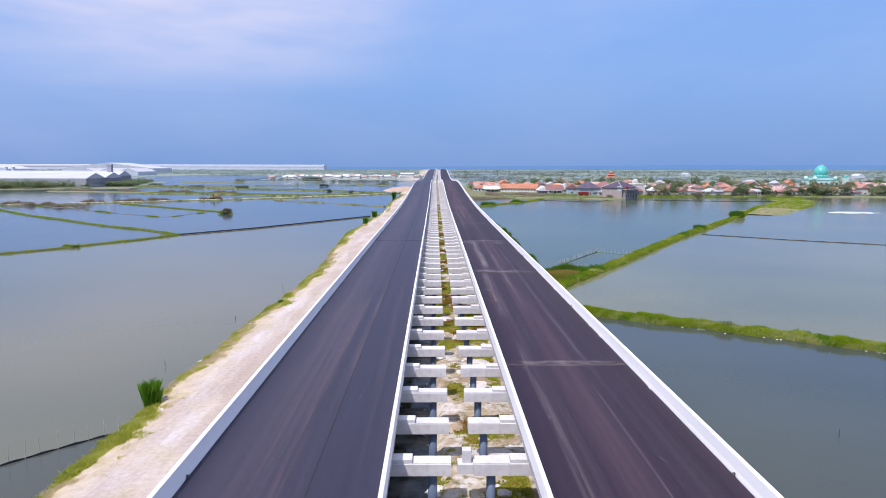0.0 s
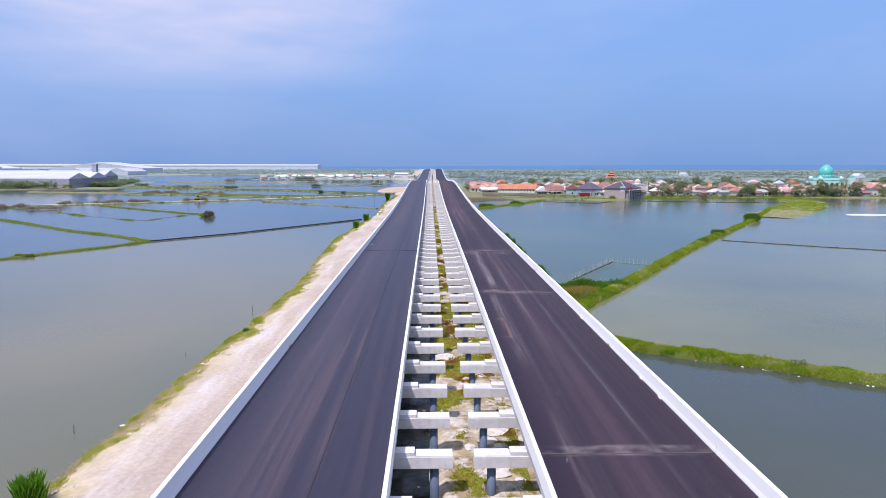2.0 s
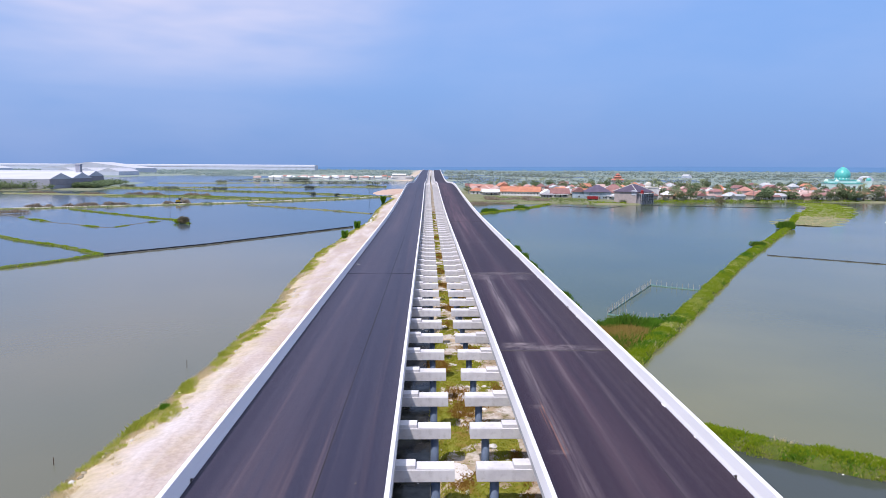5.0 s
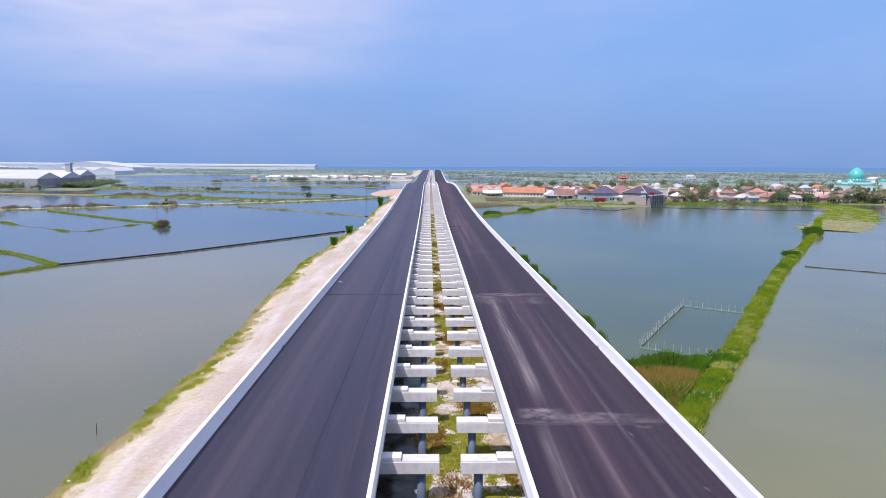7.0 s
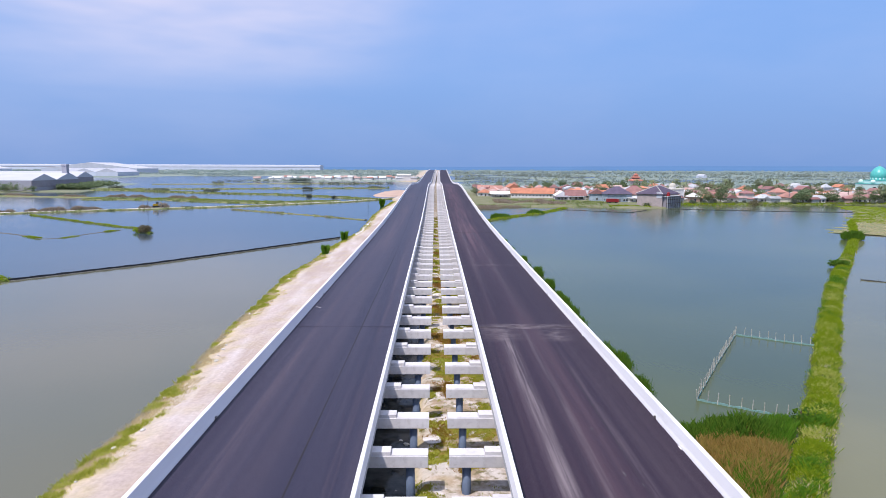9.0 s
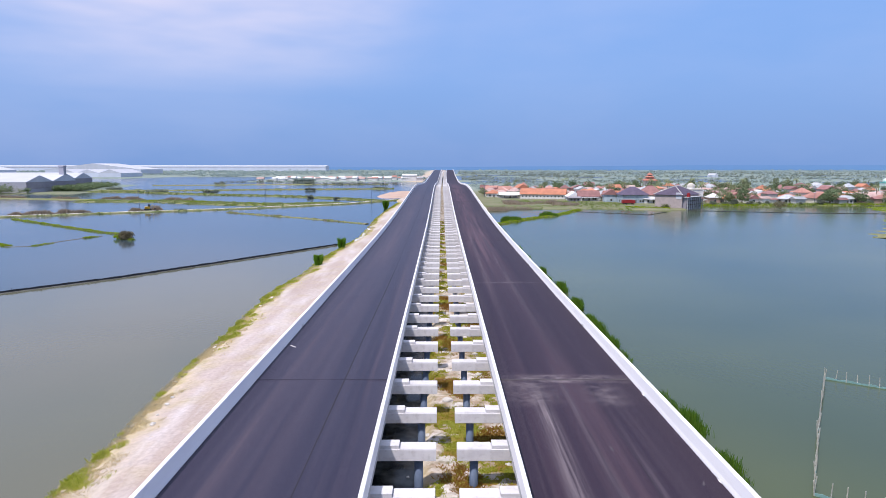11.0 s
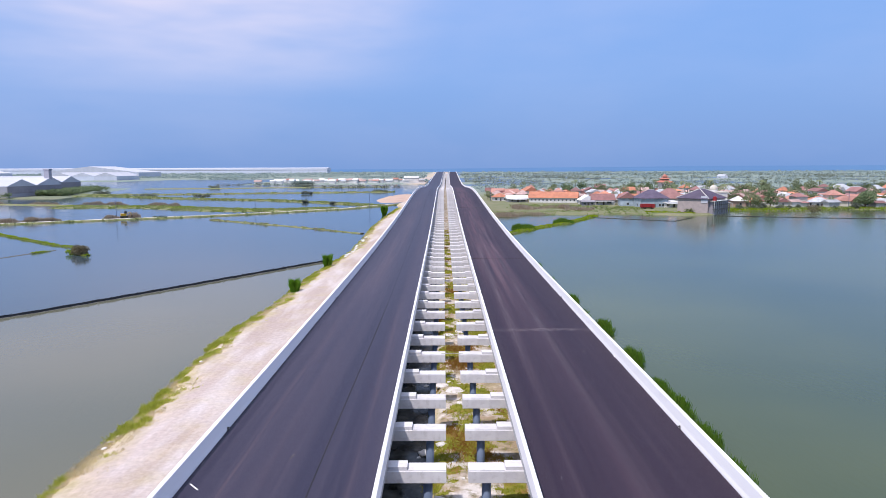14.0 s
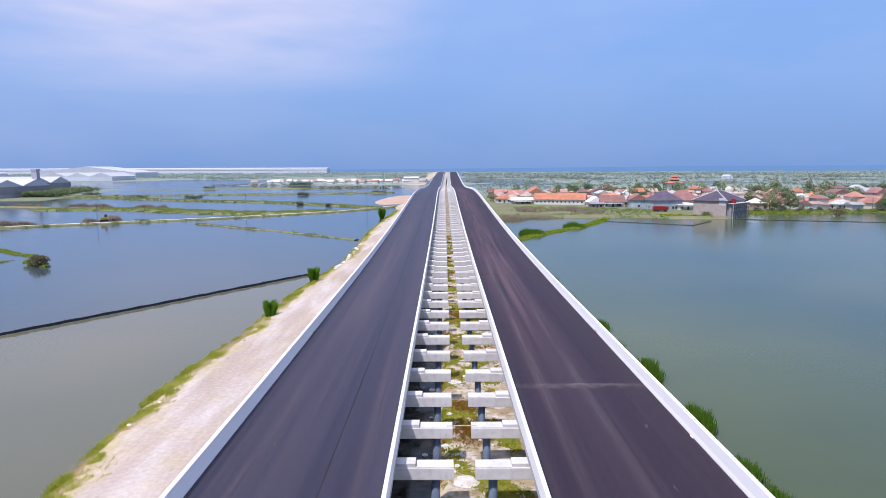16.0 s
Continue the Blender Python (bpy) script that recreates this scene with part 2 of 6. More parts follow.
add_dust(M_ASPHALT_R, [(10.4, 9.0, 110.8, 1.3, 0.55), (10.4, 9.0, 157.0, 1.4, 0.6), (10.4, 9.0, 59.0, 1.0, 0.6), (10.4, 9.0, 204.0, 0.8, 0.4), (7.2, 2.4, 111.8, 1.5, 1.0), (11.4, 2.2, 111.4, 0.9, 0.7), (14.2, 0.9, 109.8, 0.8, 0.7), (7.2, 3.0, 154.5, 4.5, 0.5), (13.0, 2.4, 153.0, 3.0, 0.4),
                       (6.1, 0.9, 94.8, 0.5, 0.6), (6.2, 0.9, 86.8, 0.4, 0.7)], (0.24, 0.20, 0.21), (0.7, 0.9))
add_dust(M_ASPHALT_R, [(6.55, 0.10, 91, 6.0, 0.9), (6.85, 0.07, 90, 4.5, 0.8), (6.3, 0.05, 92, 3.5, 0.6)], (0.30, 0.13, 0.08), (3.0, 0.3))
add_dust(M_ASPHALT, [(-11.8, 3.6, 40, 70, 0.6), (-11.8, 3.6, 330, 150, 0.55), (-11.6, 3.0, 150, 130, 0.25), (-6.4, 1.4, 300, 160, 0.4)], (0.100, 0.069, 0.086), (1.1, 0.02))
add_dust(M_ASPHALT, [(-9.0, 0.6, 78, 30, 0.45), (-10.6, 0.5, 60, 40, 0.4), (-13.5, 0.6, 160, 130, 0.3), (-6.2, 0.5, 130, 120, 0.2)], (0.15, 0.10, 0.11), (3.0, 0.05))
M_SCUFF = material("scuff", (0.12, 0.105, 0.12), 0.9, (0.06, 0.053, 0.065), 3.0)
M_BARRIER = material("barrier_concrete", (0.88, 0.865, 0.88), 0.85, (0.82, 0.80, 0.82), 0.25, (1, 0.25, 1), bump=0.15, bump_scale=30,
                     col3=(0.52, 0.50, 0.49), scale3=1.1, amount3=0.4, lo3=0.62, hi3=0.85)
M_CONC = material("cap_concrete", (0.66, 0.645, 0.665), 0.85, (0.56, 0.545, 0.575), 0.9, bump=0.2, bump_scale=25,
                  col3=(0.36, 0.34, 0.34), scale3=2.6, amount3=0.55, lo3=0.52, hi3=0.8, vary=0.08)
M_SLAB = material("slab_concrete", (0.45, 0.45, 0.47), 0.9, (0.36, 0.36, 0.38), 0.5, bump=0.2, bump_scale=20)
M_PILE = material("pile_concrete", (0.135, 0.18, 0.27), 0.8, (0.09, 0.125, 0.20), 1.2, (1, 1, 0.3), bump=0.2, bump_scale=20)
M_STEEL = material("dark_steel", (0.10, 0.10, 0.11), 0.5, (0.16, 0.13, 0.11), 5.0, metal=0.6)
M_STONE = material("pale_rubble", (0.62, 0.60, 0.58), 0.9, (0.45, 0.42, 0.40), 2.0, bump=0.4, bump_scale=8, vary=0.2)
M_STONE_TAN = material("weathered_stone", (0.34, 0.29, 0.21), 0.9, (0.24, 0.20, 0.14), 2.5, bump=0.4, bump_scale=8, vary=0.3)
M_SPILL = material("spilt_concrete", (0.66, 0.63, 0.62), 0.9, (0.52, 0.48, 0.46), 1.2, bump=0.3, bump_scale=6, col3=(0.40, 0.34, 0.28), scale3=0.8, amount3=0.6)
M_MUD = material("dike_earth", (0.085, 0.11, 0.018), 0.95, (0.12, 0.115, 0.035), 0.35, bump=0.6, bump_scale=4.0,
                 col3=(0.06, 0.095, 0.012), scale3=0.9, amount3=0.8, lo3=0.42, hi3=0.6)
M_MUD_WET = material("wet_mud", (0.075, 0.075, 0.072), 0.6, (0.12, 0.12, 0.11), 0.8)
M_PATH = material("pale_path", (0.66, 0.64, 0.62), 0.95, (0.52, 0.50, 0.45), 0.3)
M_MUD_FAR = material("overgrown_dike_earth", (0.20, 0.21, 0.09), 0.95, (0.24, 0.215, 0.13), 0.12, bump=0.6, bump_scale=2.0,
                     col3=(0.14, 0.175, 0.05), scale3=0.4, amount3=0.8, lo3=0.42, hi3=0.6)
M_MOUND = material("pinkish_fill", (0.52, 0.37, 0.30), 0.95, (0.42, 0.31, 0.26), 0.15, bump=0.5, bump_scale=1.5)
M_GRASS = leaf_material("grass", (0.19, 0.32, 0.010), (0.36, 0.42, 0.025), 0.0)
M_GRASS_DRY = leaf_material("dry_grass", (0.62, 0.53, 0.30), (0.72, 0.62, 0.43), 0.0)
M_BANK_GREEN = leaf_material("bank_grass", (0.34, 0.40, 0.04), (0.54, 0.53, 0.11), 0.0)
M_GRASS_PALE = leaf_material("yellow_green_grass", (0.46, 0.52, 0.07), (0.64, 0.60, 0.20), 0.0)
M_REED = leaf_material("reed", (0.065, 0.165, 0.014), (0.15, 0.26, 0.03), 0.0)
M_REED_BRIGHT = leaf_material("bright_reed", (0.08, 0.22, 0.012), (0.17, 0.32, 0.03), 0.0)
M_RUST = leaf_material("rusty_weeds", (0.30, 0.13, 0.03), (0.36, 0.25, 0.06), 0.0)
M_REED_DRY = leaf_material("dry_reed", (0.48, 0.31, 0.10), (0.30, 0.25, 0.06), 0.0)
# village leaves lighter than their own green, to carry distance haze
M_LEAF = leaf_material("tree_leaves", (0.13, 0.19, 0.095), (0.21, 0.26, 0.14))
M_LEAF2 = leaf_material("pale_tree_leaves", (0.20, 0.25, 0.13), (0.30, 0.33, 0.19))
M_GRASS_FAR = leaf_material("muted_grass", (0.23, 0.32, 0.085), (0.34, 0.36, 0.17), 0.0)
# far leaves paled towards blue-green, distance haze put into the colour
M_FAR = leaf_material("haze_tinted_leaves", (0.30, 0.38, 0.37), (0.36, 0.43, 0.41), 0.0)
M_SCRUB = leaf_material("grey_green_scrub", (0.18, 0.215, 0.165), (0.25, 0.275, 0.22))
M_BROWN = leaf_material("brown_scrub", (0.14, 0.125, 0.075), (0.22, 0.19, 0.12))
M_MOSS = leaf_material("moss_weeds", (0.26, 0.30, 0.018), (0.42, 0.41, 0.05), 0.0)
M_REED_BROWN = leaf_material("brown_reed", (0.34, 0.28, 0.22), (0.47, 0.39, 0.30), 0.0)
M_BARK = material("bark", (0.14, 0.10, 0.07), 0.95, (0.09, 0.07, 0.05), 6.0)
M_BAMBOO = material("bamboo", (0.60, 0.60, 0.57), 0.7, (0.30, 0.28, 0.22), 4.0)
M_NET = material("blue_green_net", (0.20, 0.36, 0.35), 0.8, (0.15, 0.28, 0.28), 4.0)
M_NET_DARK = material("dark_net", (0.035, 0.04, 0.05), 0.9, (0.06, 0.06, 0.065), 2.0)
M_SACK = material("white_sack", (0.75, 0.74, 0.74), 0.8, (0.6, 0.58, 0.56), 2.0)
M_GLASS = material("window_glass", (0.04, 0.05, 0.06), 0.12, (0.06, 0.07, 0.08), 1.0, spec=0.6)
M_DOOR = material("door_paint", (0.14, 0.11, 0.10), 0.6, (0.10, 0.08, 0.07), 3.0, vary=0.3)
M_FRAME = material("window_frame", (0.55, 0.54, 0.52), 0.6, (0.45, 0.44, 0.42), 3.0)
M_RED = material("red_paint", (0.32, 0.025, 0.03), 0.45, (0.24, 0.02, 0.025), 1.5)
M_TYRE = material("tyre_rubber", (0.025, 0.025, 0.027), 0.85, (0.04, 0.04, 0.04), 5.0)
M_TEAL = material("turquoise_dome", (0.10, 0.50, 0.46), 0.35, (0.08, 0.42, 0.40), 0.3)
M_TEAL_PALE = material("pale_teal_wall", (0.62, 0.78, 0.74), 0.8, (0.54, 0.70, 0.67), 0.2)
M_YELLOW = material("yellow_paint", (0.55, 0.35, 0.03), 0.5, (0.45, 0.28, 0.03), 2.0)


def roof_mat(name, c, r=0.8):
    return material(name, c, r, tuple(k * 0.72 for k in c), 0.35, col3=tuple(k * 0.45 for k in c), scale3=0.9, amount3=0.75, vary=0.22)


M_PRAYER = roof_mat("red_tier_tiles", (0.52, 0.20, 0.15))
# roof colours lightened and pinked to carry the haze over the village
ROOFS = [roof_mat("terracotta_tiles", (0.46, 0.235, 0.195)), roof_mat("bright_orange_tiles", (0.58, 0.24, 0.15)), roof_mat("brown_red_tiles", (0.30, 0.155, 0.15)),
         roof_mat("haze_pink_tiles", (0.52, 0.37, 0.345)), roof_mat("grey_sheet_roof", (0.46, 0.48, 0.52)), roof_mat("white_sheet_roof", (0.78, 0.78, 0.80))]
M_SLATE = roof_mat("dark_slate_tiles", (0.105, 0.085, 0.135))
WALLS = [material("cream_plaster", (0.66, 0.62, 0.56), 0.9, (0.55, 0.52, 0.47), 0.4, vary=0.12), material("white_plaster", (0.74, 0.73, 0.73), 0.9, (0.62, 0.61, 0.61), 0.4, vary=0.1),
         material("grey_render", (0.48, 0.48, 0.49), 0.9, (0.40, 0.40, 0.40), 0.4, vary=0.2), material("blue_grey_plaster", (0.44, 0.52, 0.60), 0.9, (0.28, 0.35, 0.42), 0.4, vary=0.1),
         material("bare_brick", (0.44, 0.31, 0.26), 0.9, (0.38, 0.28, 0.24), 0.6, vary=0.15)]
M_BRICKGREY = material("unplastered_block_wall", (0.44, 0.37, 0.365), 0.95, (0.36, 0.31, 0.31), 0.5, bump=0.3, bump_scale=6, col3=(0.20, 0.18, 0.18), scale3=0.6, amount3=0.5)
M_HALLROOF = material("pale_metal_roof", (0.56, 0.57, 0.63), 0.55, (0.48, 0.50, 0.57), 0.03, (1, 4, 1), vary=0.06)
M_HALLWALL = material("pale_cladding", (0.60, 0.63, 0.73), 0.7, (0.53, 0.57, 0.67), 0.05, vary=0.08)
M_GABLE = material("dark_cladding", (0.25, 0.235, 0.27), 0.8, (0.30, 0.285, 0.32), 0.2)
W_LEFT = water_material("pond_water_grey", (0.112, 0.118, 0.086), (0.142, 0.143, 0.100), 0.012)
# the lighter patches in this colour stand in for mirrored clouds
W_RIGHT = water_material("pond_water_teal", (0.052, 0.076, 0.044), (0.104, 0.122, 0.052), 0.012, rough=0.14, spec=0.38)
W_NEAR = water_material("pond_water_green", (0.180, 0.176, 0.098), (0.125, 0.132, 0.083), 0.022, spec=0.38)
# near-black base puts the deck's shade into the water; paler patches mixed in
W_DITCH = water_material("ditch_water_shaded", (0.004, 0.006, 0.005), (0.075, 0.08, 0.08), 0.55, spec=0.25)
M_HALLGREY = material("lavender_cladding", (0.40, 0.40, 0.46), 0.7, (0.34, 0.34, 0.40), 0.05)
M_SCUM = material("pale_pond_scum", (0.62, 0.66, 0.62), 0.6, (0.45, 0.52, 0.50), 0.15)
W_FAR = water_material("pond_water_blue", (0.038, 0.064, 0.082), (0.058, 0.080, 0.094), 0.010)
W_SLATE = water_material("pond_water_slate", (0.052, 0.062, 0.058), (0.075, 0.086, 0.075), 0.02, spec=0.36)


# ---- building helpers ----
def mesh_object(name, verts, faces, mat, smooth=False):
    me = bpy.data.meshes.new(name)
    me.from_pydata([tuple(v) for v in verts], [], [tuple(f) for f in faces])
    me.materials.append(mat)
    if smooth:
        me.polygons.foreach_set("use_smooth", [True] * len(me.polygons))
    me.update()
    return new(name, me)


def part(name, bm, mat, parent, label="", smooth=False):
    me = bpy.data.meshes.new(name)
    bm.to_mesh(me)
    bm.free()
    me.materials.append(mat)
    if smooth:
        me.polygons.foreach_set("use_smooth", [True] * len(me.polygons))
    ob = new(name, me)
    ob.parent = parent
    return tagged(ob, label)


def thing(name, m, label, category, group=""):
    ob = new(name)
    ob.empty_display_size = 0.2
    ob.matrix_world = m
    return tagged(ob, label, category, group)


def box(bm, x0, x1, y0, y1, z0, z1, bevel=0.0):
    r = bmesh.ops.create_cube(bm, size=1, matrix=Matrix.Translation(((x0 + x1) / 2, (y0 + y1) / 2, (z0 + z1) / 2)) @ Matrix.Diagonal((x1 - x0, y1 - y0, z1 - z0, 1)))
    if bevel:
        edges = list({e for v in r["verts"] for e in v.link_edges})
        bmesh.ops.bevel(bm, geom=edges, offset=bevel, segments=2, affect="EDGES", profile=0.6)
    return bm


def boxed(x0, x1, y0, y1, z0, z1, bevel=0.0):
    return box(bmesh.new(), x0, x1, y0, y1, z0, z1, bevel)


def tube(bm, a, b, r0, r1=None, n=8):
    a, b = Vector(a), Vector(b)
    d = b - a
    m = Matrix.Translation((a + b) / 2) @ d.to_track_quat("Z", "Y").to_matrix().to_4x4()
    bmesh.ops.create_cone(bm, cap_ends=True, segments=n, radius1=r0, radius2=r0 if r1 is None else r1, depth=d.length, matrix=m)
    return bm


# road profile: height of the barrier tops along the way, and its slow bend
_ky = [-120, 0, 150, 200, 260, 300, 340, 390, 430, 478, 520, 560, 600, 660, 720, 780, 900, 1060, 1200, 1290, 1380, 1500]
_kz = [5.65, 5.65, 5.72, 5.6, 5.65, 6.0, 6.75, 8.0, 9.2, 10.5, 10.9, 10.5, 9.6, 8.2, 7.4, 7.6, 9.6, 12.8, 14.9, 15.5, 15.2, 13.0]
_yy = np.arange(-120, 1501, 2.0)
_zz = np.interp(_yy, _ky, _kz)
_pad = np.pad(_zz, 20, mode="edge")
_zz = np.convolve(_pad, np.hanning(41) / np.hanning(41).sum(), mode="valid")


def top(y):
    return float(np.interp(y, _yy, _zz))


def bend(y):
    return 6.5 * (max(0.0, y - 420.0) / 1000.0) ** 2


def stations(y0, y1):
    ys, y = [], y0
    while y < y1 - 1e-6:
        ys.append(y)
        y += 3.0 if y < 560 else 12.0
    return ys + [y1]


def sweep(name, section, y0, y1, mat, close=True):
    """A section (x, height against the barrier tops) carried along the road."""
    ys = stations(y0, y1)
    n = len(section)
    verts = [(x + bend(y), y, top(y) + z) for y in ys for x, z in section]
    faces = []
    for i in range(len(ys) - 1):
        for j in range(n if close else n - 1):
            k = (j + 1) % n
            faces.append((i * n + j, i * n + k, (i + 1) * n + k, (i + 1) * n + j))
    if close:
        faces += [tuple(range(n))[::-1], tuple((len(ys) - 1) * n + j for j in range(n))]
    ob = mesh_object(name, verts, faces, mat)
    bm = bmesh.new()
    bm.from_mesh(ob.data)
    bmesh.ops.recalc_face_normals(bm, faces=bm.faces)
    bm.to_mesh(ob.data)
    bm.free()
    return ob


rng = np.random.default_rng(7)


def blades(name, xyz, height, width, mat, per=5, lean=0.5, spread=0.25):
    """Grass or reed blades: bent narrow triangles round each root."""
    xyz = np.asarray(xyz, float)
    n = len(xyz) * per
    root = np.repeat(xyz, per, axis=0)
    h = np.repeat(np.broadcast_to(np.asarray(height, float), (len(xyz),)), per) * rng.uniform(0.55, 1.15, n)
    root[:, 0] += rng.normal(0, spread, n)
    root[:, 1] += rng.normal(0, spread, n)
    a, t = rng.uniform(0, 2 * np.pi, n), rng.uniform(0, 2 * np.pi, n)
    w = width * rng.uniform(0.6, 1.3, n)
    sx, sy = np.cos(a) * w, np.sin(a) * w
    lx, ly = np.cos(t) * h * lean * rng.uniform(0.2, 1, n), np.sin(t) * h * lean * rng.uniform(0.2, 1, n)
    v = np.empty((n, 4, 3))
    v[:, 0] = root + np.stack([-sx, -sy, np.full(n, -0.06)], 1)
    v[:, 1] = root + np.stack([sx, sy, np.full(n, -0.06)], 1)
    v[:, 2] = root + np.stack([sx * 0.8 + lx * 0.35, sy * 0.8 + ly * 0.35, h * 0.6], 1)
    v[:, 3] = root + np.stack([lx, ly, h], 1)
    base = np.arange(n) * 4
    tris = np.concatenate([np.stack([base, base + 1, base + 2], 1), np.stack([base, base + 2, base + 3], 1)])
    return mesh_object(name, v.reshape(-1, 3).tolist(), tris.tolist(), mat)


def leaf_cards(centres, radii, count, size, seed, flat=0.75):
    """Leaf clumps: small crossed cards filling uneven lobes."""
    r = np.random.default_rng(seed)
    vs, fs = [], []
    tot = sum(k ** 2 for k in radii)
    for c, rad in zip(centres, radii):
        n = max(6, int(count * rad ** 2 / tot))
        d = r.normal(size=(n, 3))
        d /= np.linalg.norm(d, axis=1)[:, None]
        p = np.array(c) + d * rad * (r.uniform(0.25, 1.0, n) ** 0.5)[:, None] * np.array([1, 1, flat])
        for q in p:
            u = r.normal(size=3)
            u /= np.linalg.norm(u)
            w = np.cross(u, r.normal(size=3))
            w /= np.linalg.norm(w)
            s = size * r.uniform(0.6, 1.3)
            b0 = len(vs)
            vs += [q - u * s - w * s * 0.4, q - u * s * 0.2 + w * s * 0.6, q + u * s, q + u * s * 0.1 - w * s * 0.7]
            fs.append((b0, b0 + 1, b0 + 2, b0 + 3))
    return vs, fs


def card_part(name, centres, radii, count, size, seed, mat, parent, label="", flat=0.75):
    vs, fs = leaf_cards(centres, radii, count, size, seed, flat)
    ob = mesh_object(name, vs, fs, mat)
    ob.parent = parent
    return tagged(ob, label)


# ---- ground: one sheet to the horizon, under and above the water ----
SHORE_Y = [-60, 40, 57, 67, 77, 88, 98, 107, 113, 121, 133, 154, 160, 166, 173, 179, 190, 200, 209, 216, 225, 232, 239, 249, 261, 272, 307, 330, 379, 415, 470, 500, 540, 600, 700, 760]
SHORE_X = [-28.9, -28.6, -28.2, -28.8, -28.3, -28.4, -28.0, -27.4, -27.4, -27.0, -27.0, -27.1, -27.8, -28.3, -28.8, -29.1, -29.1, -29.8, -30.4, -30.8, -30.3, -29.8, -29.2, -29.2, -29.0, -28.8, -26.0, -26.6, -28.2, -28.2, -27.2, -26.8, -30.6, -24.6, -21.6, -20.6]
VSHORE_X = [18, 30, 48, 64, 80, 96, 108, 117, 126, 136, 143, 181, 218, 250, 300, 420, 900, 4600]
VSHORE_Y = [424, 442, 446, 444, 446, 443, 437, 435, 438, 455, 472, 470, 472, 478, 470, 462, 470, 520]


def fbm(x, y, s, seed=0.0):
    return noise.fractal((x * s + seed, y * s - seed, seed), 1.0, 2.0, 4)


def height(x, y):
    """Height of the earth over the water level."""
    bed = -0.9
    # strip of fill under the road
    l = np.interp(y, SHORE_Y, SHORE_X) + 0.3 * fbm(0, y, 0.05, 3.0) + 0.3 * fbm(0, y, 0.4, 5.0)
    r = 19.6 + 0.7 * fbm(4, y, 0.08, 9.0)
    d = min(x - l, r - x)
    strip = np.interp(d, [-1.3, 0.05, 1.5, 4.2], [bed, 0.0, 0.45, 0.9]) + 0.10 * fbm(x, y, 0.35, 1.0) * (d > 0)
    # shallow water under the first deck
    if -16 < x < -0.4 and y < 345:
        e = min(x + 15.2, -0.9 - x) + 0.5 * fbm(x, y, 0.15, 7.0)
        strip -= np.clip(e / 1.5, 0, 1) * (1.5 + 0.25 * fbm(x, y, 0.12, 11.0))
    # village shore and everything behind it
    if x > 18:
        d = y - np.interp(x, VSHORE_X, VSHORE_Y) + 3.0 * fbm(x, y, 0.05, 2.0)
        land = bed + np.clip((d + 2) / 5.0, 0, 1) * (0.85 - bed)
        if y > 640:
            land += (fbm(x, y, 0.006, 4.0) * 1.2 - 0.55 - 0.45 * np.clip(1.3 - x / 160, 0, 1)) * min(1.0, (y - 640) / 150)
    elif x < -26:
        d = y - np.interp(x, [-560, -520, -300, -270], [1250, 1450, 1450, 1010]) + 30 * fbm(x, 0, 0.01, 6.0)
        land = bed + np.clip((d + 10) / 20, 0, 1) * (0.8 - bed)
        if y > 1600:
            land += fbm(x, y, 0.006, 4.0) * 0.9 - 0.3
        # factory ground
        e = min(-296 - 0.253 * (y - 640) - x, y - 590 - 30 * np.clip((x + 400) / 60, 0, 1) + 8 * fbm(x, 0, 0.02, 2.0), 880 - y)
        land = max(land, bed + np.clip((e + 5) / 10, 0, 1) * (0.8 - bed))
    else:
        land = bed
    return float(max(strip, land))


def axis(parts):
    out = []
    for a, b, s in parts:
        out += list(np.arange(a, b - 1e-6, s))
    return out + [parts[-1][1]]


gx = axis([(-4700, -1000, 250), (-1000, -480, 20), (-480, -36, 6), (-36, -22, 0.5), (-22, -17, 1.2), (-17, 6, 0.7), (6, 17, 1.6), (17, 23, 0.6), (23, 60, 3), (60, 470, 6), (470, 1000, 25), (1000, 4700, 250)])
gy = axis([(-400, -40, 40), (-40, 330, 1.5), (330, 620, 3.0), (620, 800, 9), (800, 1500, 20), (1500, 4700, 100)])
gv = [(x, y, height(x, y)) for y in gy for x in gx]
nx = len(gx)
gf = [(j * nx + i, j * nx + i + 1, (j + 1) * nx + i + 1, (j + 1) * nx + i) for j in range(len(gy) - 1) for i in range(nx - 1)]


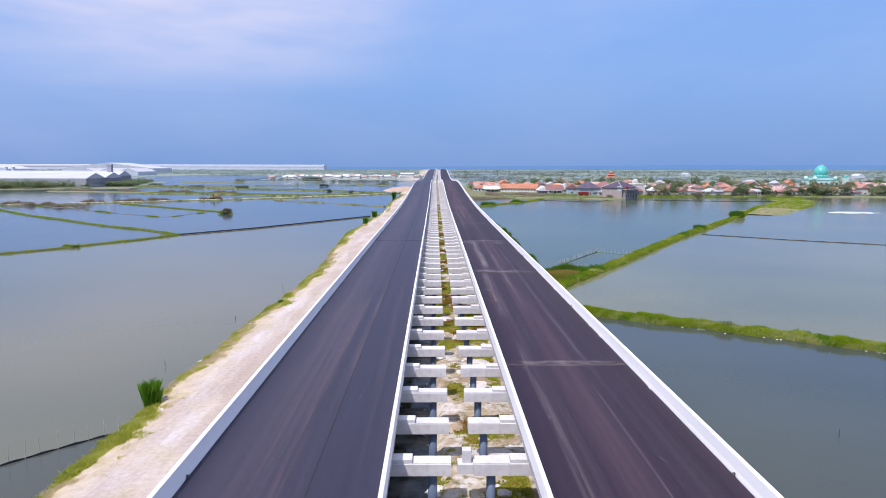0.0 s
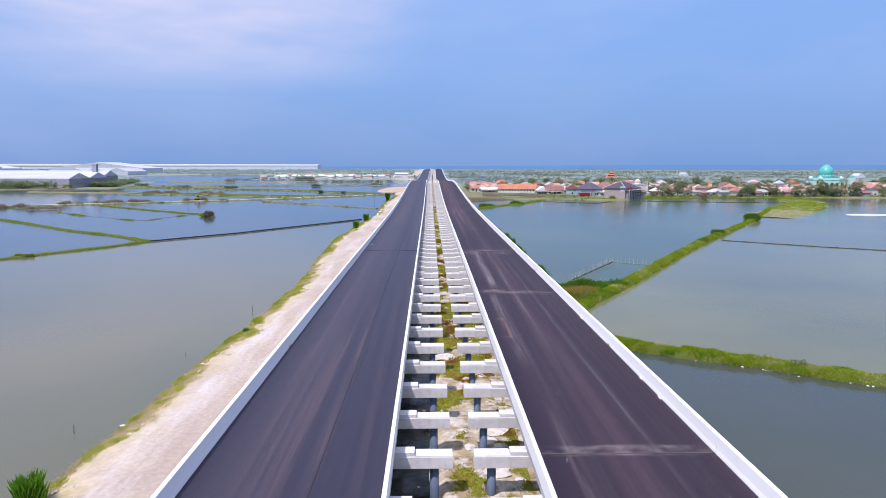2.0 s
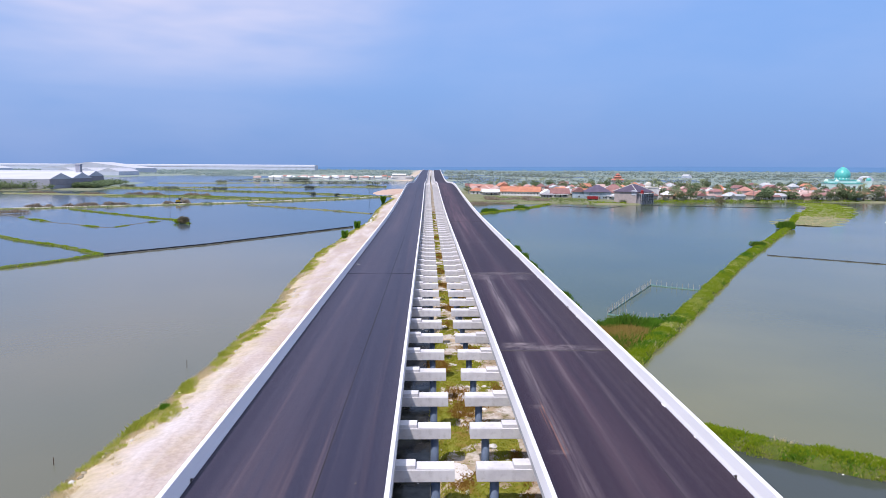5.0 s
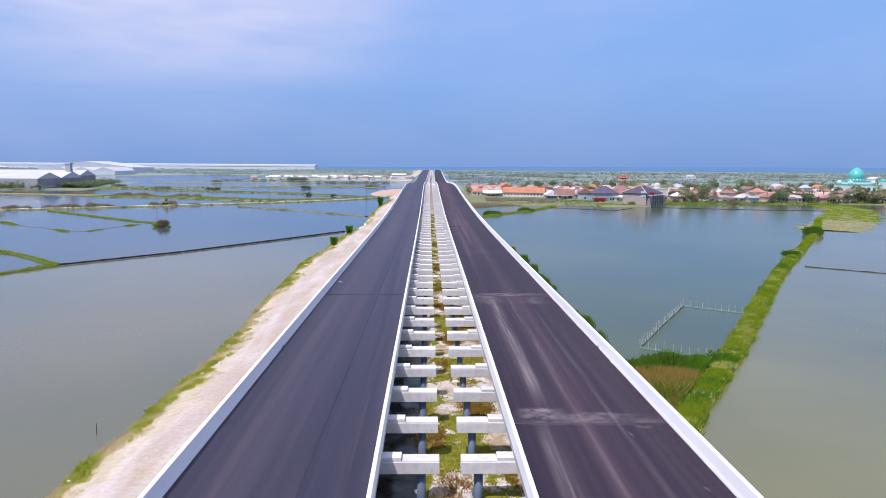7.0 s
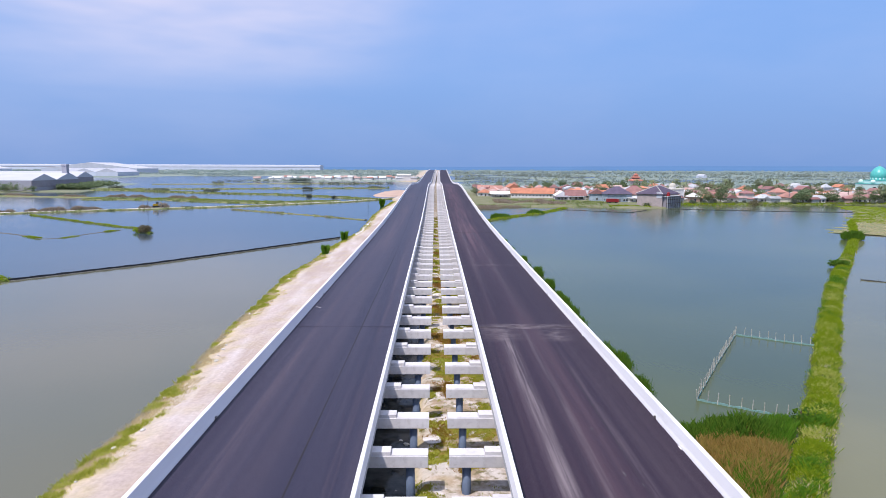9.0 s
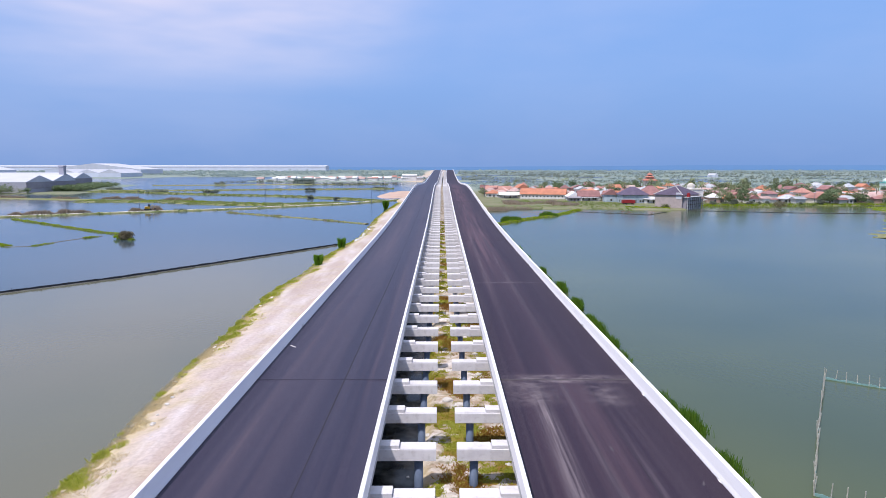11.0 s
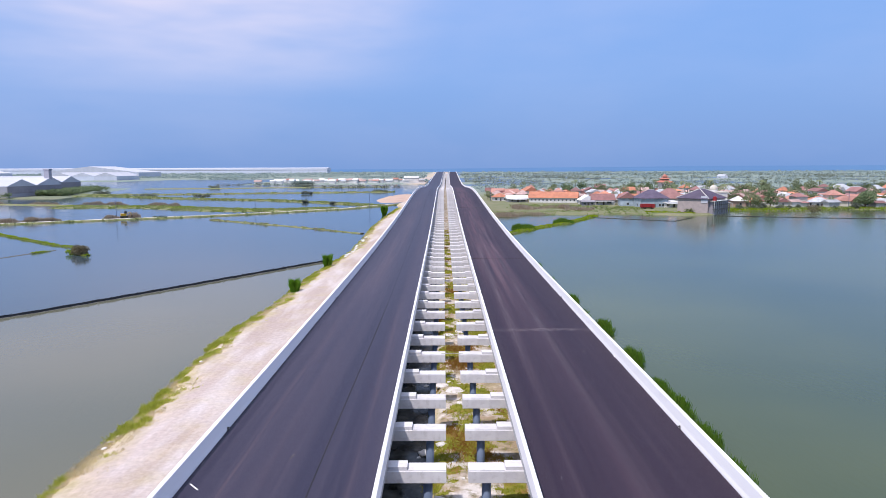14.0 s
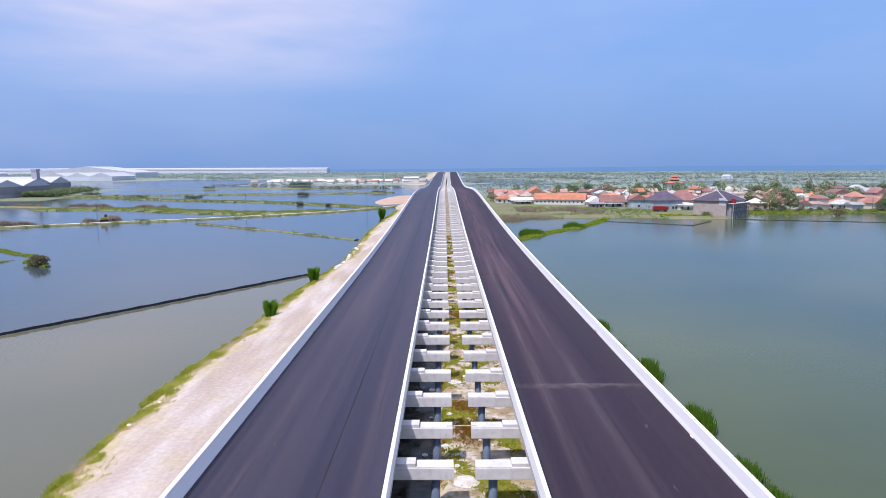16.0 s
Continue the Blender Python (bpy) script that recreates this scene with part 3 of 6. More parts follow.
def ground_material():
    m = material("earth", (0.50, 0.42, 0.40), 0.95, (0.40, 0.32, 0.285), 0.14, (1.0, 0.16, 1), bump=0.5, bump_scale=2.5,
                 col3=(0.60, 0.55, 0.555), scale3=0.35, amount3=0.8, lo3=0.45, hi3=0.65)
    t = m.node_tree
    b = t.nodes["Principled BSDF"]
    old = b.inputs["Base Color"].links[0].from_socket
    tc = t.nodes.new("ShaderNodeTexCoord")
    sp = t.nodes.new("ShaderNodeSeparateXYZ")
    t.links.new(tc.outputs["Object"], sp.inputs[0])

    def node(kind, op, a, c):
        n = t.nodes.new(kind)
        n.operation = op
        for i, v in enumerate((a, c)):
            if isinstance(v, (int, float)):
                n.inputs[i].default_value = v
            else:
                t.links.new(v, n.inputs[i])
        return n.outputs[0]

    def nz(s, a, c, detail=5.0):
        n = t.nodes.new("ShaderNodeTexNoise")
        n.inputs["Scale"].default_value, n.inputs["Detail"].default_value = s, detail
        t.links.new(tc.outputs["Object"], n.inputs["Vector"])
        r = t.nodes.new("ShaderNodeMapRange")
        r.inputs["From Min"].default_value, r.inputs["From Max"].default_value = a, c
        t.links.new(n.outputs["Fac"], r.inputs["Value"])
        return r.outputs[0]

    def rng_of(v, a, c):
        r = t.nodes.new("ShaderNodeMapRange")
        r.inputs["From Min"].default_value, r.inputs["From Max"].default_value = a, c
        t.links.new(v, r.inputs["Value"])
        return r.outputs[0]

    def mixed(f, a, c):
        x = t.nodes.new("ShaderNodeMix")
        x.data_type = "RGBA"
        t.links.new(f, x.inputs["Factor"])
        for key, v in (("A", a), ("B", c)):
            if isinstance(v, tuple):
                x.inputs[key].default_value = (*v, 1)
            else:
                t.links.new(v, x.inputs[key])
        return x.outputs["Result"]

    green = mixed(nz(0.5, 0.35, 0.65), (0.42, 0.35, 0.19), (0.56, 0.46, 0.35))
    # far ground lightened to pale blue-green in place of distance haze
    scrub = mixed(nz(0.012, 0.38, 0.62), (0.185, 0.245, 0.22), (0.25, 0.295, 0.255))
    marsh = mixed(nz(0.12, 0.35, 0.65), (0.15, 0.175, 0.08), (0.215, 0.205, 0.125))
    # weeds between the two decks, growing in patches on the fill
    median = node("ShaderNodeMath", "LESS_THAN", node("ShaderNodeMath", "ABSOLUTE", sp.outputs["X"], 0.0), 19.0)
    rubble = mixed(nz(0.55, 0.42, 0.60), (0.36, 0.275, 0.20), (0.60, 0.56, 0.545))
    rubble = mixed(nz(1.5, 0.52, 0.68), rubble, (0.17, 0.15, 0.075))
    old = mixed(node("ShaderNodeMath", "LESS_THAN", node("ShaderNodeMath", "ABSOLUTE", sp.outputs["X"], 0.0), 6.0), old, rubble)
    weeds = node("ShaderNodeMath", "MULTIPLY", median, nz(0.33, 0.45, 0.52))
    weeds = node("ShaderNodeMath", "MULTIPLY", weeds, 0.22)
    col = mixed(weeds, old, mixed(nz(0.9, 0.4, 0.6), (0.115, 0.125, 0.012), (0.19, 0.105, 0.035)))
    # wet, overgrown margin just above the water
    low = node("ShaderNodeMath", "SUBTRACT", 1.0, rng_of(node("ShaderNodeMath", "ADD", sp.outputs["Z"], node("ShaderNodeMath", "MULTIPLY", nz(0.3, 0.3, 0.7), -0.5)), 0.0, 0.7))
    col = mixed(low, col, green)
    # open country away from the fill
    away = node("ShaderNodeMath", "MAXIMUM", rng_of(sp.outputs["X"], 20.0, 24.0), rng_of(sp.outputs["X"], -40.0, -60.0))
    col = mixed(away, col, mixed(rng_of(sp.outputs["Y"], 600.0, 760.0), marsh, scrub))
    # gravel and clods
    hsv = t.nodes.new("ShaderNodeHueSaturation")
    r = t.nodes.new("ShaderNodeMapRange")
    r.inputs["From Min"].default_value, r.inputs["From Max"].default_value = 0.3, 0.7
    r.inputs["To Min"].default_value, r.inputs["To Max"].default_value = 0.80, 1.12
    n = t.nodes.new("ShaderNodeTexNoise")
    n.inputs["Scale"].default_value, n.inputs["Detail"].default_value = 2.2, 7.0
    n.inputs["Roughness"].default_value = 0.7
    t.links.new(tc.outputs["Object"], n.inputs["Vector"])
    t.links.new(n.outputs["Fac"], r.inputs["Value"])
    t.links.new(r.outputs[0], hsv.inputs["Value"])
    t.links.new(col, hsv.inputs["Color"])
    col = hsv.outputs[0]
    t.links.new(col, b.inputs["Base Color"])
    return m


ground = mesh_object("ground", gv, gf, ground_material(), smooth=True)
tagged(ground, "pale sandy road fill and overgrown flat land between ponds", "ground", kind="structure")


def sheet(name, pts, z, mat, label):
    ob = mesh_object(name, [(x, y, z) for x, y in pts], [tuple(range(len(pts)))], mat)
    return tagged(ob, label, "water", kind="structure")


sheet("water", [(-4700, -400), (4700, -400), (4700, 4700), (-4700, 4700)], 0.0, W_LEFT, "calm grey-green water of flooded fish ponds")
sheet("water_6", [(-20, 282), (-30, 290), (-49, 260), (-66, 234), (-85, 212), (-91, 198), (-104, 176), (-113, 165), (-135, 140), (-700, -100), (-4700, -100), (-4700, 4700), (-20, 4700)], 0.008, W_FAR, "open blue-grey pond water")
sheet("water_5", [(-17, -60), (-0.5, -60), (-0.5, 350), (-17, 350)], 0.006, W_DITCH, "still water standing under the deck, blackened for the deck's shade")
sheet("water_2", [(18, 128), (27, 128), (42, 152), (60, 180), (80, 210), (104, 244), (135, 290), (152, 318), (200, 400), (262, 485), (18, 485)], 0.012, W_RIGHT, "dark teal pond water reflecting the sky")
sheet("water_3", [(18, 103), (23, 102), (34, 95), (44, 88), (120, 38), (300, 38), (300, 420), (200, 400), (152, 318), (135, 290), (104, 244), (80, 210), (60, 180), (42, 152), (27, 128), (18, 126)], 0.008, W_NEAR, "murky grey-green pond water")
sheet("water_4", [(18, -60), (300, -60), (300, 38), (120, 38), (44, 88), (34, 95), (23, 102), (18, 103)], 0.010, W_SLATE, "dark slate-coloured pond water")


sheet("water_8", [(-46, 36), (-34.5, 48.2), (-32.5, 50.4), (-30.2, 52.8), (-27.4, 55.2), (-26, 40), (-26, -60), (-60, -60), (-60, 20)], 0.012, W_SLATE, "darker water inside a net fence")
scum = [(203 + math.cos(a) * 13 * rng_scum, 316 + math.sin(a) * 8 * rng_scum) for a, rng_scum in zip(np.linspace(0, 2 * math.pi, 26, endpoint=False), np.random.default_rng(3).uniform(0.7, 1.1, 26))]
sheet("water_7", scum, 0.03, M_SCUM, "pale scum drifting on a pond")


# ---- dikes between the ponds ----
def along(pts, step):
    p = np.array(pts, float)
    s = np.concatenate([[0], np.cumsum(np.linalg.norm(np.diff(p, axis=0), axis=1))])
    q = np.arange(0, s[-1] + 1e-6, step)
    return np.stack([np.interp(q, s, p[:, 0]), np.interp(q, s, p[:, 1])], 1)


def dike(name, pts, width, high, label, seed, step=1.5, mat=M_MUD, ragged=0.35):
    c = along(pts, step)
    tan = np.gradient(c, axis=0)
    tan /= np.linalg.norm(tan, axis=1)[:, None]
    nor = np.stack([-tan[:, 1], tan[:, 0]], 1)
    sec = [(-0.62, -0.9), (-0.5, 0.0), (-0.36, 0.62), (-0.15, 0.95), (0.12, 1.0), (0.36, 0.66), (0.5, 0.0), (0.62, -0.9)]
    verts, faces = [], []
    for i, (q, n2) in enumerate(zip(c, nor)):
        w = width * (1 + ragged * noise.noise((i * step * 0.13, seed, 0)) + 0.5 * ragged * noise.noise((i * step * 0.5, seed, 3)))
        for j, (o, z) in enumerate(sec):
            k = 1 + 0.25 * noise.noise((i * step * 0.6, j * 0.9, seed))
            p = q + n2 * o * w * (k if abs(o) > 0.3 else 1)
            verts.append((p[0], p[1], z * high * k if z > 0 else z))
    m = len(sec)
    for i in range(len(c) - 1):
        for j in range(m - 1):
            faces.append((i * m + j, i * m + j + 1, (i + 1) * m + j + 1, (i + 1) * m + j))
    ob = mesh_object(name, verts, faces, mat, smooth=True)
    return tagged(ob, label, "dike", kind="structure")


def grass_on(name, pts, width, high, density, tall, blade, label, mat=M_GRASS, per=5, clump=0.35, patch=None, lumpy=0.3):
    c = along(pts, 0.5)
    n = int(len(c) * 0.5 * width * density)
    i = rng.uniform(0, len(c) - 1.001, n)
    k = i.astype(int)
    p = c[k] + (c[k + 1] - c[k]) * (i - k)[:, None]
    tan = c[np.minimum(k + 1, len(c) - 1)] - c[k]
    tan /= np.linalg.norm(tan, axis=1)[:, None] + 1e-9
    o = rng.uniform(-0.5, 0.5, n)
    p = p + np.stack([-tan[:, 1], tan[:, 0]], 1) * (o * width * (1 + 0.3 * np.array([noise.noise((k2 * 0.16, width, 4.4)) + 0.7 * noise.noise((k2 * 0.45, width, 1.4)) for k2 in i])))[:, None]
    z = high * np.clip(1.05 - (2 * np.abs(o)) ** 2.2, 0.0, 1)
    f = np.array([noise.noise((a * clump, b * clump, 1.7)) for a, b in p])
    if patch is not None:
        g = np.array([noise.noise((a * clump, b * clump, 6.3)) for a, b in p]) > patch
        p, z, f = p[g], z[g], f[g]
    lump = np.array([noise.noise((a * 0.7, b * 0.7, 2.2)) + 0.5 * noise.noise((a * 2.0, b * 2.0, 7.2)) for a, b in p])
    keep = lump > rng.uniform(-0.75, -0.1, len(p))
    p, z, f, lump = p[keep], z[keep], f[keep], lump[keep]
    z = z * (1 + 2 * lumpy * lump)
    h = tall * np.clip(0.75 + 1.3 * f, 0.2, 2.0)
    ob = blades(name, np.column_stack([p, z]), h, blade, mat, per, 1.1)
    return tagged(ob, label, "grass", kind="stuff")


R1 = [(20.4, 118.5), (25.9, 127.0), (30.3, 133.4), (35.4, 141.3), (41.3, 150.3), (58.9, 178.4), (76.4, 205.7), (101.4, 241.7), (133.3, 287.7), (150, 314), (176, 356)]
R2 = [(19.5, 100.85), (23.6, 98.05), (30.2, 93.85), (35.9, 90.85), (40.7, 87.35), (46.1, 84.05), (50.3, 81.05), (54.5, 78.45), (76, 63.35), (110, 40.85)]
L1 = [(-85, 212), (-91, 198), (-99, 186), (-104, 176), (-113, 165), (-135, 140)]
L2 = [(-85, 212), (-104, 229), (-126, 244), (-153, 268), (-182, 292), (-219, 328), (-250, 356)]
L3 = [(-225, 365), (-200, 351), (-152.1, 306.4), (-136.1, 297.0), (-121.6, 284.8), (-116.3, 286.7), (-115.5, 297.8), (-113.6, 305.8), (-110.6, 314.5)]
L4 = [(-183, 380), (-152, 354), (-117, 325), (-107, 319), (-100, 305), (-95, 302)]
L5 = [(-330, 330), (-240, 366), (-198, 388), (-160, 413), (-132, 430), (-101, 450), (-56, 491), (-29, 535)]
LAWN = [(146, 302), (162, 320), (180, 343), (205, 378), (230, 416), (246, 460)]
dike("dike_1", R1, 2.3, 0.75, "grassy earth dike between two ponds", 1.0)
dike("dike_2", R2, 2.9, 0.8, "low grassy earth dike with littered edge", 2.0)
dike("dike_3", L1, 2.2, 0.4, "narrow grassy pond dike", 3.0)
dike("dike_4", L2, 1.8, 0.4, "narrow grassy pond dike", 4.0)
dike("dike_5", L3, 1.4, 0.12, "broken low grassy pond dike", 5.0, ragged=0.9, mat=M_MUD_WET)
dike("dike_6", L4, 1.7, 0.35, "narrow grassy pond dike", 6.0)
dike("dike_7", L5, 3.8, 0.6, "grassy dike carrying a pale path", 7.0, step=3, mat=M_MUD_FAR)
dike("dike_8", [(-420, 690), (-348, 672), (-265, 662), (-199, 622), (-119, 590), (-70, 552), (-38, 522)], 12.0, 0.6, "wide overgrown pond dike", 8.0, step=4, mat=M_MUD_FAR)
dike("dike_9", [(-230, 520), (-173, 519), (-124, 490), (-90, 484), (-60, 500)], 24.0, 0.6, "wide overgrown pond dike", 9.0, step=3, mat=M_MUD_FAR)
dike("dike_10", [(-400, 690), (-233, 700), (-167, 718), (-46, 744)], 6.0, 0.7, "far overgrown pond dike", 10.0, step=5, mat=M_MUD_FAR)
dike("dike_11", [(-330, 560), (-250, 540), (-173, 519)], 6.0, 0.6, "far overgrown pond dike", 11.0, step=4, mat=M_MUD_FAR)
dike("dike_12", [(21.5, 354), (28, 366), (36.5, 380), (47.7, 394), (61, 418), (70, 437)], 4.2, 0.5, "low grassy spit of land", 12.0)
dike("dike_13", [(-330, 850), (-200, 880), (-60, 900)], 8.0, 0.7, "far overgrown pond dike", 13.0, step=6, mat=M_MUD_FAR)
dike("dike_14", LAWN, 22.0, 0.3, "wide flat grassy bank", 14.0, step=3, mat=M_MUD_FAR, ragged=0.5)
DAM2 = [(-105, 421), (-84, 404), (-62, 387), (-29, 357)]
dike("dike_16", DAM2, 1.7, 0.3, "low half-sunken pond dike with scrub", 16.0, ragged=0.8, mat=M_MUD_FAR)
grass_on("grass", DAM2, 1.9, 0.3, 3.0, 0.4, 0.12, "scrubby green growth on a sunken dike", M_GRASS_FAR, per=4, patch=-0.05)
grass_on("grass", DAM2, 1.9, 0.3, 2.5, 0.45, 0.10, "dry brown growth on a sunken dike", M_REED_BROWN, per=4, patch=0.0)
grass_on("grass", [(-230, 520), (-173, 519), (-124, 490), (-90, 484), (-60, 500)], 20, 0.5, 1.0, 0.5, 0.25, "bright green dike growth in patches", M_GRASS, per=4, clump=0.08, patch=0.05)
path = dike("dike_path", [(a, b) for a, b in L5[1:]], 1.3, 0.74, "pale trodden path along a dike", 7.5, step=3, mat=M_PATH, ragged=0.2)

grass_on("grass", R1[:8], 2.25, 0.72, 85, 0.30, 0.017, "dense green dike grass", per=5)
grass_on("grass", R1[:8], 2.25, 0.72, 20, 0.30, 0.017, "yellowish dike grass in patches", M_GRASS_PALE, per=5, clump=0.2)
grass_on("grass", R1[7:], 2.4, 0.72, 12, 0.35, 0.09, "dense green dike grass", per=4)
grass_on("grass", R2, 2.9, 0.75, 70, 0.26, 0.017, "dense bright green dike grass", per=5)
grass_on("grass", R2, 2.8, 0.75, 12, 0.26, 0.017, "yellowish dike grass in patches", M_GRASS_PALE, per=5, clump=0.2)
for q, w in ((R1[:8], 2.4), (R2, 3.0)):
    grass_on("grass", q, w, 0.72, 18, 0.46, 0.020, "taller dark green tussocks on a dike", M_REED_BRIGHT, per=6, clump=0.45, patch=0.12)
    grass_on("grass", q, w, 0.72, 9, 0.30, 0.018, "dry brownish tussocks on a dike", M_GRASS_DRY, per=5, clump=0.3, patch=0.2)
for q in (L1, L2, L4):
    grass_on("grass", q, 1.8, 0.36, 7, 0.26, 0.07, "green pond dike grass", M_GRASS, per=4)
grass_on("grass", L3, 2.0, 0.2, 9, 0.4, 0.08, "green clumps along a sunken dike", M_GRASS, per=4, clump=0.09, patch=-0.02)
for o in (-1.35, 1.35):
    grass_on("grass", [(x + o * 0.55, y - o * 0.83) for x, y in L5], 1.5, 0.45, 2.5, 0.4, 0.16, "green grass along a dike path", M_GRASS_FAR, per=4)
grass_on("grass", [(-420, 690), (-348, 672), (-265, 662), (-199, 622), (-119, 590), (-70, 552), (-38, 522)], 12, 0.5, 1.2, 0.6, 0.3, "rough green dike growth", M_GRASS_FAR, per=4)
grass_on("grass", [(-230, 520), (-173, 519), (-124, 490), (-90, 484), (-60, 500)], 24, 0.5, 1.6, 0.5, 0.25, "rough green dike growth", M_GRASS_FAR, per=4)
grass_on("grass", [(-400, 690), (-233, 700), (-167, 718), (-46, 744)], 6, 0.5, 0.7, 0.8, 0.35, "rough green dike growth", M_GRASS_FAR, per=4)
grass_on("grass", [(21.5, 354), (28, 366), (36.5, 380), (47.7, 394), (61, 418), (70, 437)], 4.2, 0.45, 9, 0.3, 0.10, "bright green spit grass", per=4)
grass_on("grass", LAWN[2:], 22, 0.28, 2.4, 0.22, 0.16, "flat green bank grass", M_GRASS, per=4, lumpy=0.1)
grass_on("grass", LAWN[:4], 20, 0.28, 2.0, 0.2, 0.14, "flat olive-brown bank growth", M_GRASS_DRY, per=4, lumpy=0.1, patch=-0.1)
grass_on("grass", [(24, 452), (60, 460), (105, 452)], 26, 0.8, 0.7, 0.4, 0.16, "marsh grass on the village shore", M_GRASS_FAR, per=4)
grass_on("grass", [(140, 476), (200, 476), (260, 484), (420, 470)], 12, 0.8, 0.9, 0.9, 0.25, "grass on the village shore", M_GRASS_FAR, per=4)


grass_on("grass", [(38, 505), (75, 492), (104, 470)], 44, 0.85, 0.55, 0.7, 0.22, "rough marsh grass before the village", M_GRASS_FAR, per=5)
grass_on("grass", [(36, 478), (58, 478), (78, 468)], 22, 0.85, 1.0, 1.6, 0.12, "tan dry reeds before the village", M_REED_BROWN, per=5, patch=-0.05, clump=0.08)
grass_on("grass", [(98, 449), (110, 447), (120, 442)], 8, 0.8, 3.0, 0.6, 0.16, "green grass on the bank by the block house", M_GRASS, per=5)
grass_on("grass", [(140, 468), (200, 474), (260, 480), (420, 468)], 7, 0.7, 1.6, 0.6, 0.18, "bright green strip on the village shore", M_GRASS, per=4)


# ---- reed beds ----
def reed_bed(pts, tall, blade, n, mat, label, z=0.0, per=6, lean=0.55, spread=0.32):
    p = []
    (x0, x1), (y0, y1) = pts
    while len(p) < n:
        x, y = rng.uniform(x0, x1), rng.uniform(y0, y1)
        if x > np.interp(y, [119, 128, 151, 179], [18.6, 24.2, 38.6, 56.0]) and 115 < y < 145:
            continue
        if ((x - (x0 + x1) / 2) / (x1 - x0) * 2) ** 2 + ((y - (y0 + y1) / 2) / (y1 - y0) * 2) ** 2 < 1 + 0.4 * noise.noise((x * 0.5, y * 0.5, 2)):
            p.append((x, y, z))
    h = np.array([tall * (1 + 0.55 * noise.noise((x * 0.5, y * 0.5, 5))) * (1.08 - 0.5 * min(1.0, ((x - (x0 + x1) / 2) / (x1 - x0) * 2) ** 2 + ((y - (y0 + y1) / 2) / (y1 - y0) * 2) ** 2)) for x, y, _ in p])
    return tagged(blades("reeds", p, h, blade, mat, per, lean, spread), label, "reeds", kind="stuff")


reed_bed(((20.6, 31.5), (119, 138.0)), 1.2, 0.02, 2700, M_REED_DRY, "dry brown reed bed at the dike")
reed_bed(((21.2, 32.0), (135.0, 139.5)), 1.5, 0.02, 620, M_REED, "tall green reeds at the pond edge")
reed_bed(((27.5, 33.5), (128.0, 140.0)), 1.4, 0.024, 1000, M_REED_BRIGHT, "tall green reeds at the dike foot")
reed_bed(((21.0, 29.0), (119, 134)), 1.15, 0.02, 950, M_REED_BRIGHT, "green reeds scattered through a dry bed")
for x, y, s, n in ((21.9, 149.5, 1.7, 110), (22.3, 158, 2.0, 150), (21.8, 163, 1.5, 90), (21.8, 178, 1.3, 80), (22.1, 184.5, 1.8, 130), (22.0, 190.5, 2.3, 190), (22.0, 196.5, 1.8, 120), (22.1, 206.5, 2.6, 220), (22.2, 220.5, 2.7, 220),
                   (21.4, 231, 1.8, 100), (22.0, 242, 1.9, 130), (21.4, 262, 1.5, 90), (21.5, 281, 1.6, 80), (21.4, 300, 1.6, 80), (21.2, 325, 2.0, 90)):
    reed_bed(((x - 0.8, x + 0.2), (y - 2.8, y + 2.8)), s * 0.58, 0.016, n, M_REED, "dark green reed clump beside the road deck", lean=0.3, spread=0.28)
for x, y, w, l, s in ((29, 374, 8, 12, 1.7), (49, 400, 8, 8, 1.6), (28, 436, 14, 10, 1.6), (36, 446, 30, 12, 1.4)):
    reed_bed(((x - w / 2, x + w / 2), (y - l / 2, y + l / 2)), s, 0.07, 420, M_REED if w < 12 else M_REED_BROWN, "reeds on the marshy shore", per=5)
for x, y, s in ((-28.5, 60.6, 1.5), (-28.1, 248.6, 1.5), (-27.6, 280, 1.6), (-29.6, 445, 2.6), (-26.9, 106, 0.5)):
    reed_bed(((x - 0.26 * s, x + 0.3 * s), (y - 0.42 * s, y + 0.42 * s)), s * 1.6, 0.013, int(330 * s), M_REED_BRIGHT, "green reed clump on the sandy bank", 0.1, lean=0.42, spread=0.14)
# grassy margin of the sandy bank, in clumps
green, pale, dry, tuft = [], [], [], []
LUSH = ((52, 9), (104, 5), (132, 13), (190, 6), (219, 13), (262, 10), (470, 30))
while len(green) + len(pale) + len(dry) < 52000:
    y = 20 + 480 * rng.uniform() ** 1.35
    d = rng.gamma(2.0, 0.75) - 0.40
    x = np.interp(y, SHORE_Y, SHORE_X) + d
    f = noise.noise((x * 0.35, y * 0.16, 8.0)) + 0.5 * noise.noise((x * 1.1, y * 0.7, 3.0))
    g = noise.noise((x * 0.5, y * 0.33, 21.0)) + 0.5 * noise.noise((x * 1.6, y * 1.1, 13.0))
    lush = 0.40 * max(math.exp(-((y - c) / w) ** 2) for c, w in LUSH)
    if d > 3.9 or f + 0.5 * lush < -0.40 + 0.26 * d:
        continue
    at = (x, y, max(0.0, height(x, y) - 0.03))
    k = g + lush - 0.16 * d - (0.14 if 138 < y < 186 else 0.0)
    if k > 0.30:
        green.append(at)
        if k > 0.52 and d < 1.6 and len(tuft) < 1500:
            tuft.append(at)
    elif k > 0.02:
        pale.append(at)
    else:
        dry.append(at)
tagged(blades("grass", green, 0.30, 0.017, M_BANK_GREEN, 6, 1.1, 0.17), "bright green bank grass in lush patches", "grass", kind="stuff")
tagged(blades("grass", tuft, 0.52, 0.018, M_BANK_GREEN, 8, 0.9, 0.15), "taller green tufts at the pond edge", "grass", kind="stuff")
tagged(blades("grass", pale, 0.22, 0.015, M_GRASS_PALE, 6, 1.3, 0.18), "yellow-green bank grass", "grass", kind="stuff")
